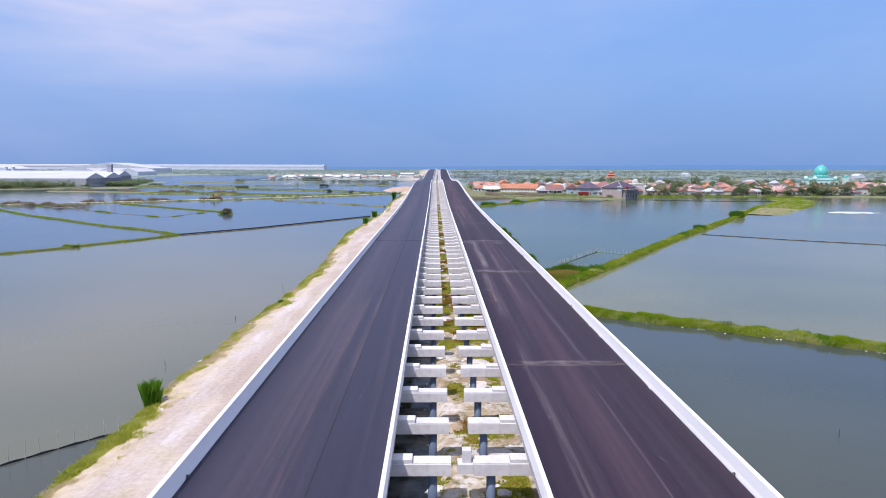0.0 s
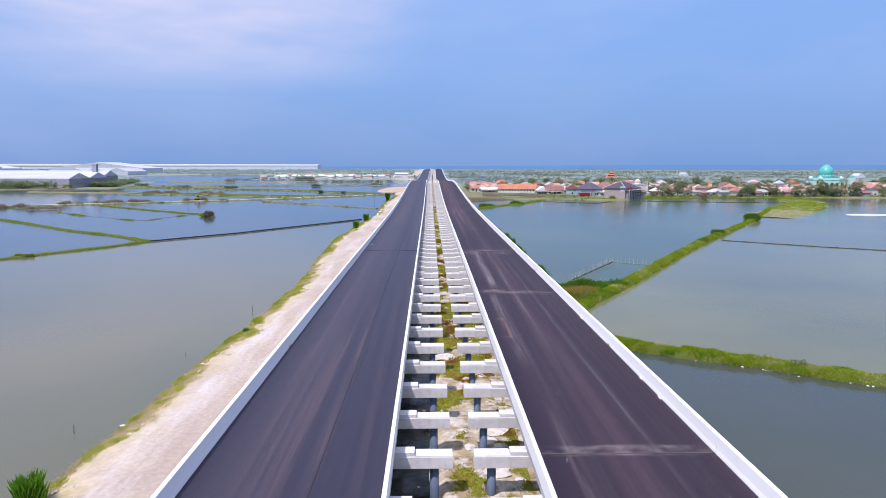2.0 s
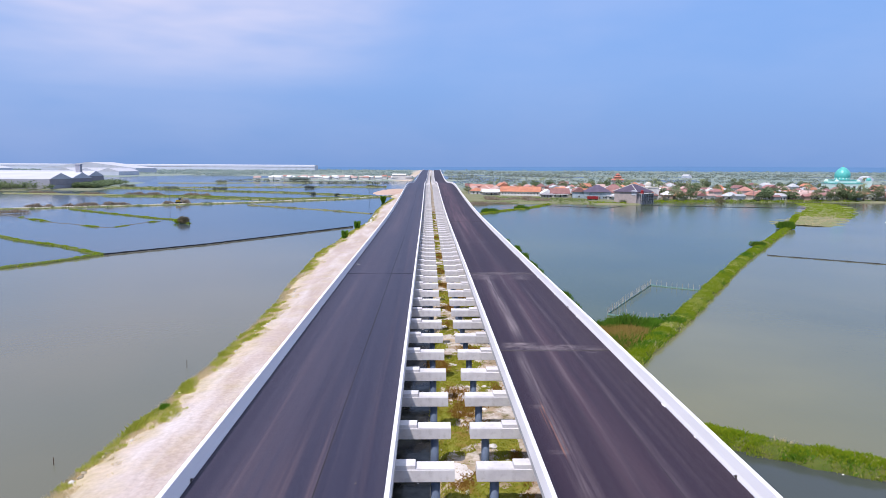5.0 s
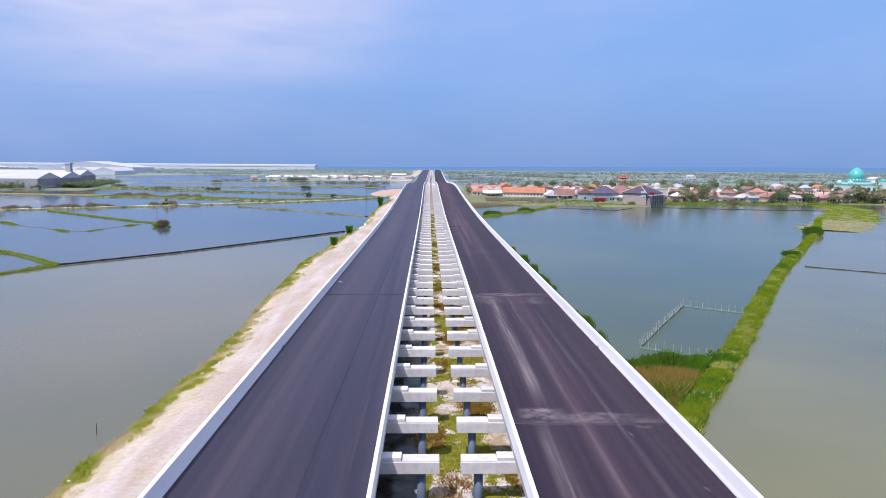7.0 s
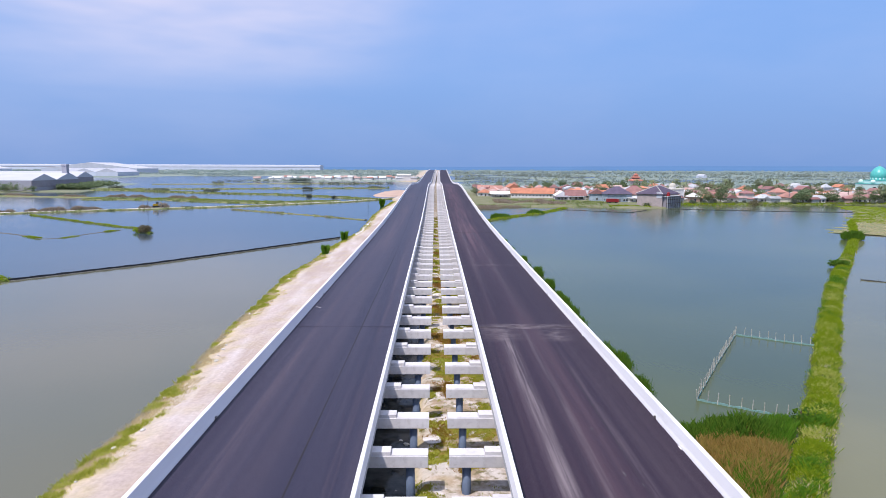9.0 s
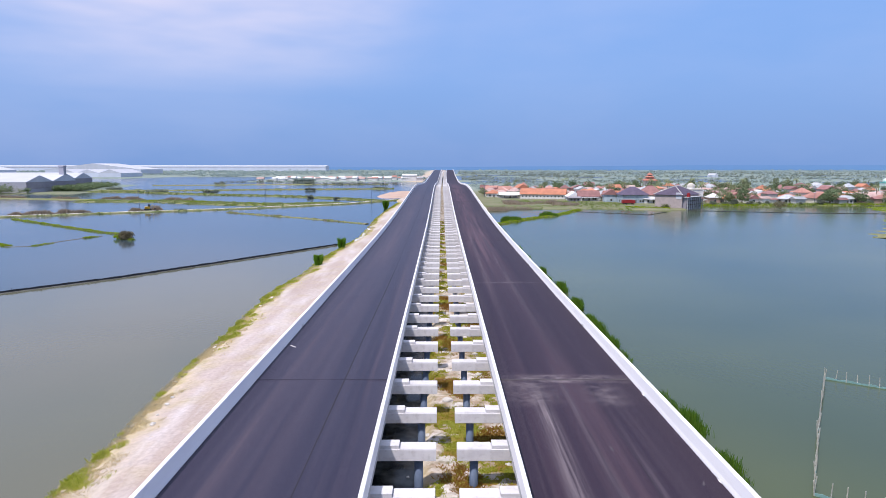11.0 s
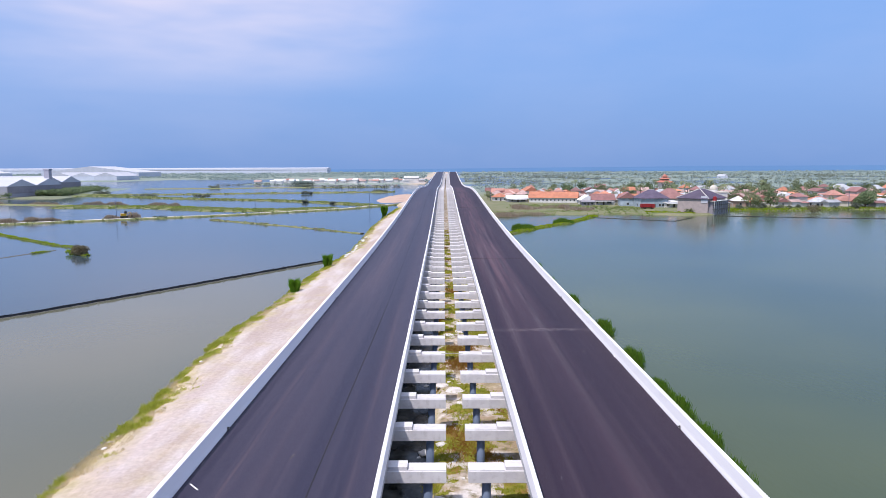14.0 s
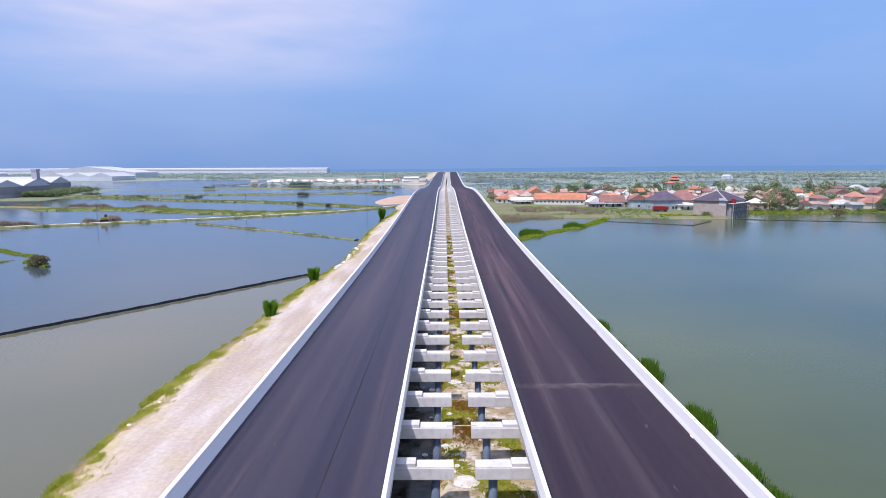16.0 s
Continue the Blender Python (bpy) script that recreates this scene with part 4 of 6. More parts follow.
tagged(blades("grass", dry, 0.13, 0.013, M_GRASS_DRY, 6, 1.6, 0.20), "dry straw-coloured bank grass", "grass", kind="stuff")
# weeds between the two decks: a low cushion of moss and short grass, in patches
def moss(x, y):
    near = -0.14 if y < 78 else (0.22 if y < 125 else 0.10)
    return noise.noise((x * 0.30, y * 0.20, 4.0)) + 0.45 * noise.noise((x * 1.1, y * 1.1, 2.0)) + 0.3 * noise.noise((x * 3.1, y * 3.1, 6.0)) + near - 0.09


mv, mf, mi = [], [], {}
for j in range(1500):
    for i in range(38):
        x, y = -2.6 + 0.2 * i, 30 + 0.2 * j
        if moss(x + 0.1, y + 0.1) < 0.0:
            continue
        quad = []
        for a, b in ((0, 0), (1, 0), (1, 1), (0, 1)):
            k = (i + a, j + b)
            if k not in mi:
                px, py = -2.6 + 0.2 * k[0], 30 + 0.2 * k[1]
                mi[k] = len(mv)
                mv.append((px + 0.05 * noise.noise((px * 9, py * 9, 1)), py + 0.05 * noise.noise((px * 9, py * 9, 3)),
                           height(px, py) - 0.03 + 0.12 * min(1.0, max(0.0, moss(px, py) * 6)) * (0.7 + 0.6 * noise.noise((px * 3, py * 3, 0)))))
            quad.append(mi[k])
        mf.append(quad)
M_CUSHION = material("moss_cushion", (0.15, 0.17, 0.015), 0.95, (0.26, 0.245, 0.035), 1.6, bump=1.0, bump_scale=22, col3=(0.24, 0.13, 0.035), scale3=0.45, amount3=0.85, lo3=0.5, hi3=0.62)
tagged(mesh_object("moss", mv, mf, M_CUSHION, smooth=True), "yellow-green and rusty moss between the decks", "moss", kind="stuff")
p, q = [], []
while len(p) + len(q) < 40000:
    y, x = 30 + 330 * rng.uniform() ** 1.25, rng.uniform(-2.6, 4.8)
    if moss(x, y) > rng.uniform(0.0, 0.06):
        (q if noise.noise((x * 0.3, y * 0.16, 9.0)) > 0.27 else p).append((x, y, height(x, y) - 0.02))
tagged(blades("weeds", p, 0.17, 0.022, M_MOSS, 5, 1.2, 0.16), "yellow-green weeds between the decks", "weeds", kind="stuff")
for cx, cy, n in ((1.1, 203.0, 420), (1.0, 181.0, 200), (0.6, 108.0, 160), (0.4, 136.0, 120)):
    q += [(cx + rng.normal(0, 0.7), cy + rng.normal(0, 1.3), height(cx, cy) - 0.02) for _ in range(n)]
tagged(blades("weeds", q, 0.24, 0.02, M_RUST, 6, 1.4, 0.2), "brown dry weeds between the decks", "weeds", kind="stuff")


# ---- the two decks ----
JOINTS = [-90, -40, 9, 58.5, 110, 156.8, 203, 250, 297, 344, 391, 438, 485, 532, 600, 700, 800, 900, 1000, 1100, 1200, 1300, 1420]
for deck, s in ((1, -1), (2, 1)):
    road = sweep("road_%d" % deck, [(s * 4.72, -1.1), (s * 10.4, -1.06), (s * 16.05, -1.1), (s * 16.05, -1.14), (s * 4.72, -1.14)], -90, 1420, M_ASPHALT if s < 0 else M_ASPHALT_R)
    tagged(road, "fresh dark asphalt carriageway, unmarked" if s < 0 else "dark asphalt carriageway with dusty tracks", "road", kind="structure")
    slab = sweep("road_slab_%d" % deck, [(s * 4.3, -1.145), (s * 16.5, -1.145), (s * 16.5, -1.55), (s * 15.6, -1.7), (s * 5.2, -1.7), (s * 4.3, -1.55)], -90, 1420, M_SLAB)
    tagged(slab, "grey concrete deck slab under the road", "road deck", kind="structure")
    for nm, xo, xi in (("outer", 16.5, 16.2), ("inner", 4.3, 4.56)):
        d = 1 if xi > xo else -1
        barrier = thing("concrete_barrier", pose(0, 0, 0), "pale cast concrete parapet along the deck edge", "barrier", "road parapets")
        # outside face, top, vertical inside face, sloped foot
        sec = [(s * xo, -1.14), (s * xo, -0.03), (s * (xo + d * 0.03), 0.0), (s * (xi - d * 0.03), 0.0), (s * xi, -0.03), (s * (xi + d * 0.08), -0.74), (s * (xi + d * 0.15), -1.02), (s * (xi + d * 0.15), -1.14)]
        for a, b in zip(JOINTS, JOINTS[1:]):
            seg = sweep("segment", sec, a + 0.02, b - 0.02, M_BARRIER)
            seg.parent = barrier
    # bitumen seam between paver lanes
    for xs, wide in (((8.6, 0.045),) if s < 0 else ((12.2, 0.02),)):
        ys = list(np.arange(-60, 540, 2.0))
        line = [(s * xs + bend(y) + 0.35 * noise.noise((y * 0.012, xs, 0)), wide * (0.8 + 0.7 * noise.noise((y * 0.06, xs, 5)))) for y in ys]
        crown = -1.1 + 0.04 * (1 - abs(xs - 10.4) / 5.7)
        vs = [(c + k * h, y, top(y) + crown + (0.005 if abs(k) < 1.5 else -0.01)) for (c, h), y in zip(line, ys) for k in (-1.6, -1, 1, 1.6)]
        fs = [(i * 4 + j, i * 4 + j + 1, i * 4 + j + 5, i * 4 + j + 4) for i in range(len(ys) - 1) for j in range(3)]
        seam = mesh_object("road_seam_%d" % deck, vs, fs, M_SEAM)
        tagged(seam, "dark lengthwise paving seam", "road seam", kind="structure")
    for y in (9, 58.5, 110, 156.8, 262, 391, 485) if s > 0 else (156.8,):
        w = 0.06 if s > 0 else 0.014
        bm = boxed(s * 10.41 - 5.6, s * 10.41 + 5.6, -w, w, -0.05, 0.0)
        me = bpy.data.meshes.new("road_joint")
        bm.to_mesh(me)
        bm.free()
        me.materials.append(M_JOINT if s > 0 else M_TAR)
        ob = new("road_joint_%d" % deck, me)
        ob.matrix_world = pose(bend(y), y, top(y) - 1.052)
        tagged(ob, "expansion joint across the road", "road joint", kind="structure")

# mortar spilt along the parapet feet
for i in range(10):
    s = 1
    x, y = s * (16.02 - rng.uniform(0.0, 0.05)), 28 + 230 * rng.uniform() ** 1.4
    n = 9
    rx, ry = rng.uniform(0.03, 0.08), rng.uniform(0.15, 0.7)
    pts = [(math.cos(a) * rx * rng.uniform(0.5, 1.2), math.sin(a) * ry * rng.uniform(0.5, 1.2)) for a in np.linspace(0, 2 * math.pi, n, endpoint=False)]
    ob = mesh_object("road_mortar", [(px * 0.8, py * 0.9, 0.016) for px, py in pts] + [(px, py, -0.02) for px, py in pts], [tuple(range(n))] + [(j, j + n, (j + 1) % n + n, (j + 1) % n) for j in range(n)], M_BARRIER)
    ob.matrix_world = pose(x, y, top(y) - 1.098)
    tagged(ob, "pale mortar spilt at the parapet foot", "mortar spill", kind="structure")
# pale scuffs on the asphalt
for i in range(70):
    s = rng.choice([-1, 1])
    x, y = s * rng.uniform(5.6, 15.3), rng.uniform(28, 330)
    n = 9
    rx, ry = rng.uniform(0.03, 0.11), rng.uniform(0.1, 0.45)
    pts = [(math.cos(a) * rx * rng.uniform(0.5, 1.2), math.sin(a) * ry * rng.uniform(0.5, 1.2)) for a in np.linspace(0, 2 * math.pi, n, endpoint=False)]
    ob = mesh_object("road_scuff", [(px, py, 0.004) for px, py in pts] + [(px, py, -0.01) for px, py in pts], [tuple(range(n))] + [(j, j + n, (j + 1) % n + n, (j + 1) % n) for j in range(n)], M_SCUFF)
    ob.matrix_world = pose(x, y, top(y) - 1.1 + 0.04 * (1 - abs(abs(x) - 10.4) / 5.7), 0, 0, rng.uniform(-20, 20))
    tagged(ob, "pale dusty scuff on the asphalt", "scuff mark", kind="structure")


# ---- pile caps and piles between the decks ----
def pile_cap(side):
    """Origin at the front foot of the beam's height, x at the road axis."""
    cap = thing("pile_cap", pose(0, 0, 0), "pale concrete pile cap beam on round piles", "pile cap", "pile caps between the decks")
    a, b = ((-6.5, -0.55) if side < 0 else (0.87, 6.8))
    part("beam", boxed(a, b, 0.0, 1.2, 0.0, 0.80, 0.025), M_CONC, cap)
    s0, s1 = ((-6.3, -3.05) if side < 0 else (3.25, 6.6))
    part("seat_block", boxed(s0, s1, 0.12, 1.08, 0.80, 1.06, 0.02), M_CONC, cap)
    t0, t1 = ((-3.0, -0.56) if side < 0 else (0.88, 3.2))
    part("topping", boxed(t0, t1, 0.06, 1.16, 0.80, 0.86, 0.015), M_CONC, cap)
    for x in ((-1.75, -5.4) if side < 0 else (2.05, 5.6)):
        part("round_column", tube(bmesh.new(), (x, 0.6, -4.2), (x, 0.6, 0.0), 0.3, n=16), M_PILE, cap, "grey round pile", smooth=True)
    return cap


SP = 6.52
caps = {-1: pile_cap(-1), 1: pile_cap(1)}
for s in (-1, 1):
    first = True
    for k in range(2, 190):
        y = 1.3 + SP * k
        m = pose(bend(y), y, top(y) - 2.72)
        if first:
            caps[s].matrix_world = m
            first = False
        else:
            copy_thing(caps[s], m)
# loose formwork block left on one cap, plank and rods
y6 = 1.3 + SP * 6
b = thing("concrete_block", pose(0.62, y6 + 0.25, top(y6) - 2.72), "pale concrete test block standing against a pile cap", "concrete block")
part("base", boxed(-0.75, 0.24, -0.1, 0.9, 0.05, 0.70, 0.02), M_CONC, b)
part("upright", boxed(-0.45, 0.10, 0.15, 0.75, 0.70, 1.55, 0.02), M_CONC, b)
y30 = 1.3 + SP * 30
b = thing("steel_pipe", pose(0, y30 + 0.25, top(y30) - 2.72 + 0.90), "thin rusty pipe laid across two pile caps", "pipe")
part("pipe", tube(bmesh.new(), (-1.0, 0, 0), (1.3, 0.05, 0), 0.035, n=8), M_BAMBOO, b)
b = thing("timber_batten", pose(-15.25, 167.2, top(167) - 1.085, 0, 0, -45), "short white batten lying on the asphalt", "batten")
part("batten", boxed(-0.5, 0.5, -0.04, 0.04, 0.0, 0.05, 0.008), M_SACK, b)


def bracket(s, y):
    b = thing("parapet_bracket", pose(s * 16.0, y, top(y) - 1.085), "small dark steel bracket on the parapet face", "bracket", "parapet brackets")
    part("plate", boxed(-0.03, 0.03, -0.06, 0.06, 0.0, 0.26, 0.008), M_STEEL, b)
    part("arm", boxed(*((-0.14, 0.0) if s > 0 else (0.0, 0.14)), -0.04, 0.04, 0.18, 0.24, 0.008), M_STEEL, b)
    return b


for y in (37, 83, 129.5, 175.5, 222, 268, 314):
    for s in (-1, 1):
        bracket(s, y)


# ---- rubble, sacks ----
def rock(name, x, y, r, mat, label, group, flat=0.6):
    bm = bmesh.new()
    bmesh.ops.create_icosphere(bm, subdivisions=2, radius=r)
    sd = rng.uniform(0, 50)
    for v in bm.verts:
        v.co *= 1 + 0.45 * noise.noise(v.co * (1.3 / r) + Vector((sd, 0, 0)))
        v.co.z *= flat
    me = bpy.data.meshes.new(name)
    bm.to_mesh(me)
    bm.free()
    me.materials.append(mat)
    ob = new(name, me)
    ob.matrix_world = pose(x, y, max(0.0, height(x, y)) + r * flat * 0.35, 0, 0, rng.uniform(0, 360))
    return tagged(ob, label, name.replace("_", " "), group)


for i in range(170):
    y = rng.uniform(30, 240)
    rock("rubble_lump", rng.uniform(-3.0, 4.8), y, 0.07 + 0.5 * rng.uniform() ** 3, M_STONE, "pale broken concrete lump on the sandy ground", "rubble between the decks", 0.4)
for i in range(24):
    rock("concrete_spill", rng.uniform(-2.0, 4.6), 34 + 190 * rng.uniform(), rng.uniform(0.35, 1.0), M_SPILL, "flat white spill of hardened concrete on the fill", "concrete spills", 0.12)
for x, y in ((-0.6, 39.2), (3.0, 40.2), (3.4, 47.5), (-0.2, 91.5), (3.2, 71.0)):
    rock("concrete_spill", x, y, 1.25, M_SPILL, "flat white spill of hardened concrete on the fill", "concrete spills", 0.10)
for i in range(60):
    y = rng.uniform(30, 350)
    x = np.interp(y, SHORE_Y, SHORE_X) + rng.uniform(0.2, 2.2)
    rock("stone", x, y, rng.uniform(0.08, 0.26), M_STONE, "pale stone at the edge of the bank", "stones on the bank")
for i in range(230):
    y = (rng.uniform(62, 100), rng.uniform(140, 186), rng.uniform(140, 186))[i % 3]
    x = np.interp(y, SHORE_Y, SHORE_X) + rng.normal(0.30, 0.28)
    rock("stone", x, y, 0.06 + 0.17 * rng.uniform() ** 2, M_STONE_TAN, "weathered tan stone along the pond edge", "stones on the bank", 0.55)
for i in range(16):
    y = 296 + i * 3.4 + rng.uniform(-1, 1)
    rock("sand_sack", np.interp(y, SHORE_Y, SHORE_X) + rng.uniform(0.2, 1.2), y, rng.uniform(0.4, 0.7), M_SACK, "white sand sack on the bank", "sand sacks", 0.5)
for i in range(46):
    c2 = along(R2, 0.5)
    a = c2[int(rng.uniform(4, len(c2) - 1))]
    rock("litter", a[0] - 0.9 + rng.normal(0, 0.15), a[1] - 1.35 + rng.normal(0, 0.15), rng.uniform(0.06, 0.16), M_SACK, "white scrap washed up along the dike edge", "washed-up scraps", 0.5)
rock("sand_sack", -28.9, 74.5, 0.22, M_SACK, "white sand sack on the bank", "sand sacks", 0.5)
bm = bmesh.new()
bmesh.ops.create_grid(bm, x_segments=30, y_segments=40, size=1)
for v in bm.verts:
    e = max(0, 1 - v.co.x ** 2 - v.co.y ** 2)
    v.co = Vector((v.co.x * 17, v.co.y * 74, -0.6 + 1.7 * min(1, e * 1.6) * (1 + 0.3 * fbm(v.co.x * 19, v.co.y * 88, 0.08, 3))))
me = bpy.data.meshes.new("ground_fill")
bm.to_mesh(me)
bm.free()
me.materials.append(M_MOUND)
fill = new("ground_fill", me)
fill.matrix_world = pose(-32, 622, 0.0, 0, 0, -5)
tagged(fill, "pinkish heap of earth fill beside the road", "earth fill", kind="structure")


# ---- net fences and stakes ----
def net_fence(pts, high, step, net, label, name="net_fence", stake=0.03, net_high=None, posts=True, mat=M_BAMBOO):
    c = along(pts, step)
    f = thing(name, pose(0, 0, 0), label, "fence", "pond fences")
    nh = net_high or high * 0.6
    cc = along(pts, step / 2)
    wob = [0.05 * math.sin(i * 1.7) for i in range(len(cc))]
    verts, faces = [], []
    for (x, y), w in zip(cc, wob):
        verts += [(x + w, y - 0.03, -0.4), (x + w, y + 0.03, -0.4), (x + w, y + 0.03, nh + w), (x + w, y - 0.03, nh + w)]
    for i in range(len(cc) - 1):
        for j in range(4):
            faces.append((i * 4 + j, i * 4 + (j + 1) % 4, i * 4 + 4 + (j + 1) % 4, i * 4 + 4 + j))
    p = mesh_object("netting", verts, faces, net)
    p.parent = f
    if posts:
        bm = bmesh.new()
        tube(bm, (0, 0, -0.8), (0, 0, high), stake, stake * 0.8, 5)
        me = bpy.data.meshes.new("stake")
        bm.to_mesh(me)
        bm.free()
        me.materials.append(mat)
        for x, y in c:
            o = new("stake", me)
            o.parent = f
            o.matrix_local = pose(x + rng.normal(0, 0.04), y, rng.uniform(-0.15, 0.1), rng.normal(0, 3), rng.normal(0, 3), 0)
    return f


DAM = [(-84.5, 212), (-66, 234), (-49, 260), (-30, 290)]
net_fence(DAM, 0.62, 2.4, M_NET_DARK, "dark net fence along a sunken pond dike", stake=0.045, net_high=0.42, mat=M_NET_DARK)
dike("dike_15", [(x - 0.8, y - 0.6) for x, y in DAM], 1.3, 0.08, "sunken mud dike between two net fences", 15.0, mat=M_MUD_WET, ragged=0.6)
net_fence([(x - 1.6, y - 1.2) for x, y in DAM], 0.5, 3.0, M_NET_DARK, "dark net fence along a sunken pond dike", stake=0.045, net_high=0.32, mat=M_NET_DARK)
net_fence([(87, 214), (108, 198), (129, 185), (175, 160)], 0.5, 3.0, M_NET_DARK, "low dark net fence across a pond", stake=0.05, net_high=0.18, mat=M_NET_DARK)
net_fence([(-46, 36), (-34.5, 48.2), (-32.5, 50.4), (-30.2, 52.8), (-27.9, 54.8)], 1.5, 1.15, M_NET_DARK, "dark net fence on bamboo stakes in the water", stake=0.032, net_high=0.16)
net_fence([(41.2, 170.6), (33, 157.5), (25.8, 145.6)], 1.25, 0.85, M_NET, "teal fish net on pale bamboo stakes", stake=0.05, net_high=0.2)
net_fence([(41.2, 170.6), (45.5, 167.5), (49.2, 165.0)], 1.15, 1.0, M_NET, "teal fish net on pale bamboo stakes", stake=0.05, net_high=0.2)
net_fence([(25.8, 145.6), (29, 143.4), (32.5, 141.0)], 1.2, 1.0, M_NET, "teal fish net on pale bamboo stakes", stake=0.05, net_high=0.2)
net_fence([(63, 429), (97, 405), (112, 425)], 0.9, 2.0, M_NET_DARK, "dark net fence near the village shore", stake=0.06, net_high=0.2, mat=M_BARK)
net_fence([(126, 434), (134, 431), (179, 416), (240, 408)], 0.7, 4.0, M_NET_DARK, "dark net fence near the village shore", stake=0.06, net_high=0.22, mat=M_NET_DARK)
for x, y, h in ((-32.3, 73, 0.8), (-42, 52, 1.0), (-39, 45, 1.1), (-31.0, 95, 0.6), (-29.6, 119, 1.0), (32.5, 53, 0.7)):
    b = thing("stake", pose(x, y, 0), "lone dark bamboo stake standing in the water", "stake", "stakes in the ponds")
    part("pole", tube(bmesh.new(), (0, 0, -0.9), (0.04, 0.02, h), 0.035, 0.03, 6), M_BARK, b)


# ---- trees and shrubs ----
def tree(kind, seed):
    r = np.random.default_rng(seed)
    t = thing("tree", pose(0, 0, -100), {"broad": "broad leafy village tree", "tall": "tall slim pale green tree", "shrub": "dense low green shrub"}[kind], "tree", "trees of the plain")
    mat = {"broad": M_LEAF, "tall": M_LEAF2, "shrub": M_SCRUB}[kind]
    hgt = {"broad": 4.6, "tall": 6.0, "shrub": 0.9}[kind]
    bm = bmesh.new()
    tube(bm, (0, 0, -0.4), (0.1, 0.05, hgt * 0.55), 0.22, 0.15, 7)
    ends = []
    for i in range(5):
        a = i * 1.26 + r.uniform(-0.3, 0.3)
        e = (math.cos(a) * hgt * r.uniform(0.25, 0.42), math.sin(a) * hgt * r.uniform(0.25, 0.42), hgt * r.uniform(0.55, 0.95))
        tube(bm, (0.1, 0.05, hgt * 0.5), e, 0.12, 0.04, 5)
        ends.append(e)
    part("trunk", bm, M_BARK, t)
    ends.append((0, 0, hgt * 1.05))
    k = {"broad": 0.46, "tall": 0.34, "shrub": 1.0}[kind]
    card_part("crown", ends, [hgt * k * r.uniform(0.75, 1.15) for _ in ends], 560, 0.36 if kind != "shrub" else 0.2, seed, mat, t)
    return t


def palm(seed):
    r = np.random.default_rng(seed)
    t = thing("palm_tree", pose(0, 0, -100), "slender coconut palm with drooping fronds", "palm tree", "palms of the village")
    bm = bmesh.new()
    tube(bm, (0, 0, -0.4), (0.3, 0.1, 4.2), 0.2, 0.15, 7)
    tube(bm, (0.3, 0.1, 4.2), (0.5, 0.1, 8.2), 0.15, 0.12, 7)
    part("trunk", bm, M_BARK, t)
    vs, fs = [], []
    for i in range(15):
        a, lift = i * 2.4, r.uniform(-0.2, 1.0)
        d = Vector((math.cos(a), math.sin(a), 0))
        s = Vector((-d.y, d.x, 0))
        prev = None
        for j in range(5):
            u = j / 4
            c = Vector((0.5, 0.1, 8.2)) + d * 2.6 * u + Vector((0, 0, lift * u * 2 - 2.6 * u * u))
            w = 0.42 * (1 - u) + 0.05
            b0 = len(vs)
            vs += [c - s * w - Vector((0, 0, w * 0.5)), c, c + s * w - Vector((0, 0, w * 0.5))]
            if prev is not None:
                fs += [(prev, prev + 1, b0 + 1, b0), (prev + 1, prev + 2, b0 + 2, b0 + 1)]
            prev = b0
    ob = mesh_object("fronds", vs, fs, M_LEAF2)
    ob.parent = t
    return t


MODELS = [tree("broad", 1), tree("broad", 2), tree("broad", 3), tree("tall", 4), tree("tall", 5), palm(6)]
SHRUBS = [tree("shrub", 11), tree("shrub", 12)]


def plant(model, x, y, s, z=None):
    m = pose(x, y, max(0.0, height(x, y)) if z is None else z, 0, 0, rng.uniform(0, 360)) @ Matrix.Diagonal((s, s, s * rng.uniform(0.85, 1.15), 1))
    made = copy_thing(model, pose(0, 0, 0))
    made.matrix_world = m
    return made


def hedge(x, y, w, d, h, mat, label, name="shrub", count=500, size=0.22, z=0.15):
    t = thing(name, pose(x, y, z), label, "shrub")
    bm = bmesh.new()
    for i in range(6):
        a = i * 1.05
        tube(bm, (math.cos(a) * w * 0.1, math.sin(a) * d * 0.1, -0.5), (math.cos(a) * w * 0.3, math.sin(a) * d * 0.3, h * 0.7), 0.06, 0.02, 5)
    part("stems", bm, M_BARK, t)
    r = np.random.default_rng(int(abs(x * 7 + y * 3)))
    n = 9
    cs = [((i / (n - 1) - 0.5) * w * 0.8, r.uniform(-0.3, 0.3) * d, h * r.uniform(0.22, 0.5)) for i in range(n)]
    card_part("crown", cs, [h * r.uniform(0.42, 0.6) for _ in cs], int(count * 1.4), size, int(abs(x)), mat, t)
    return t


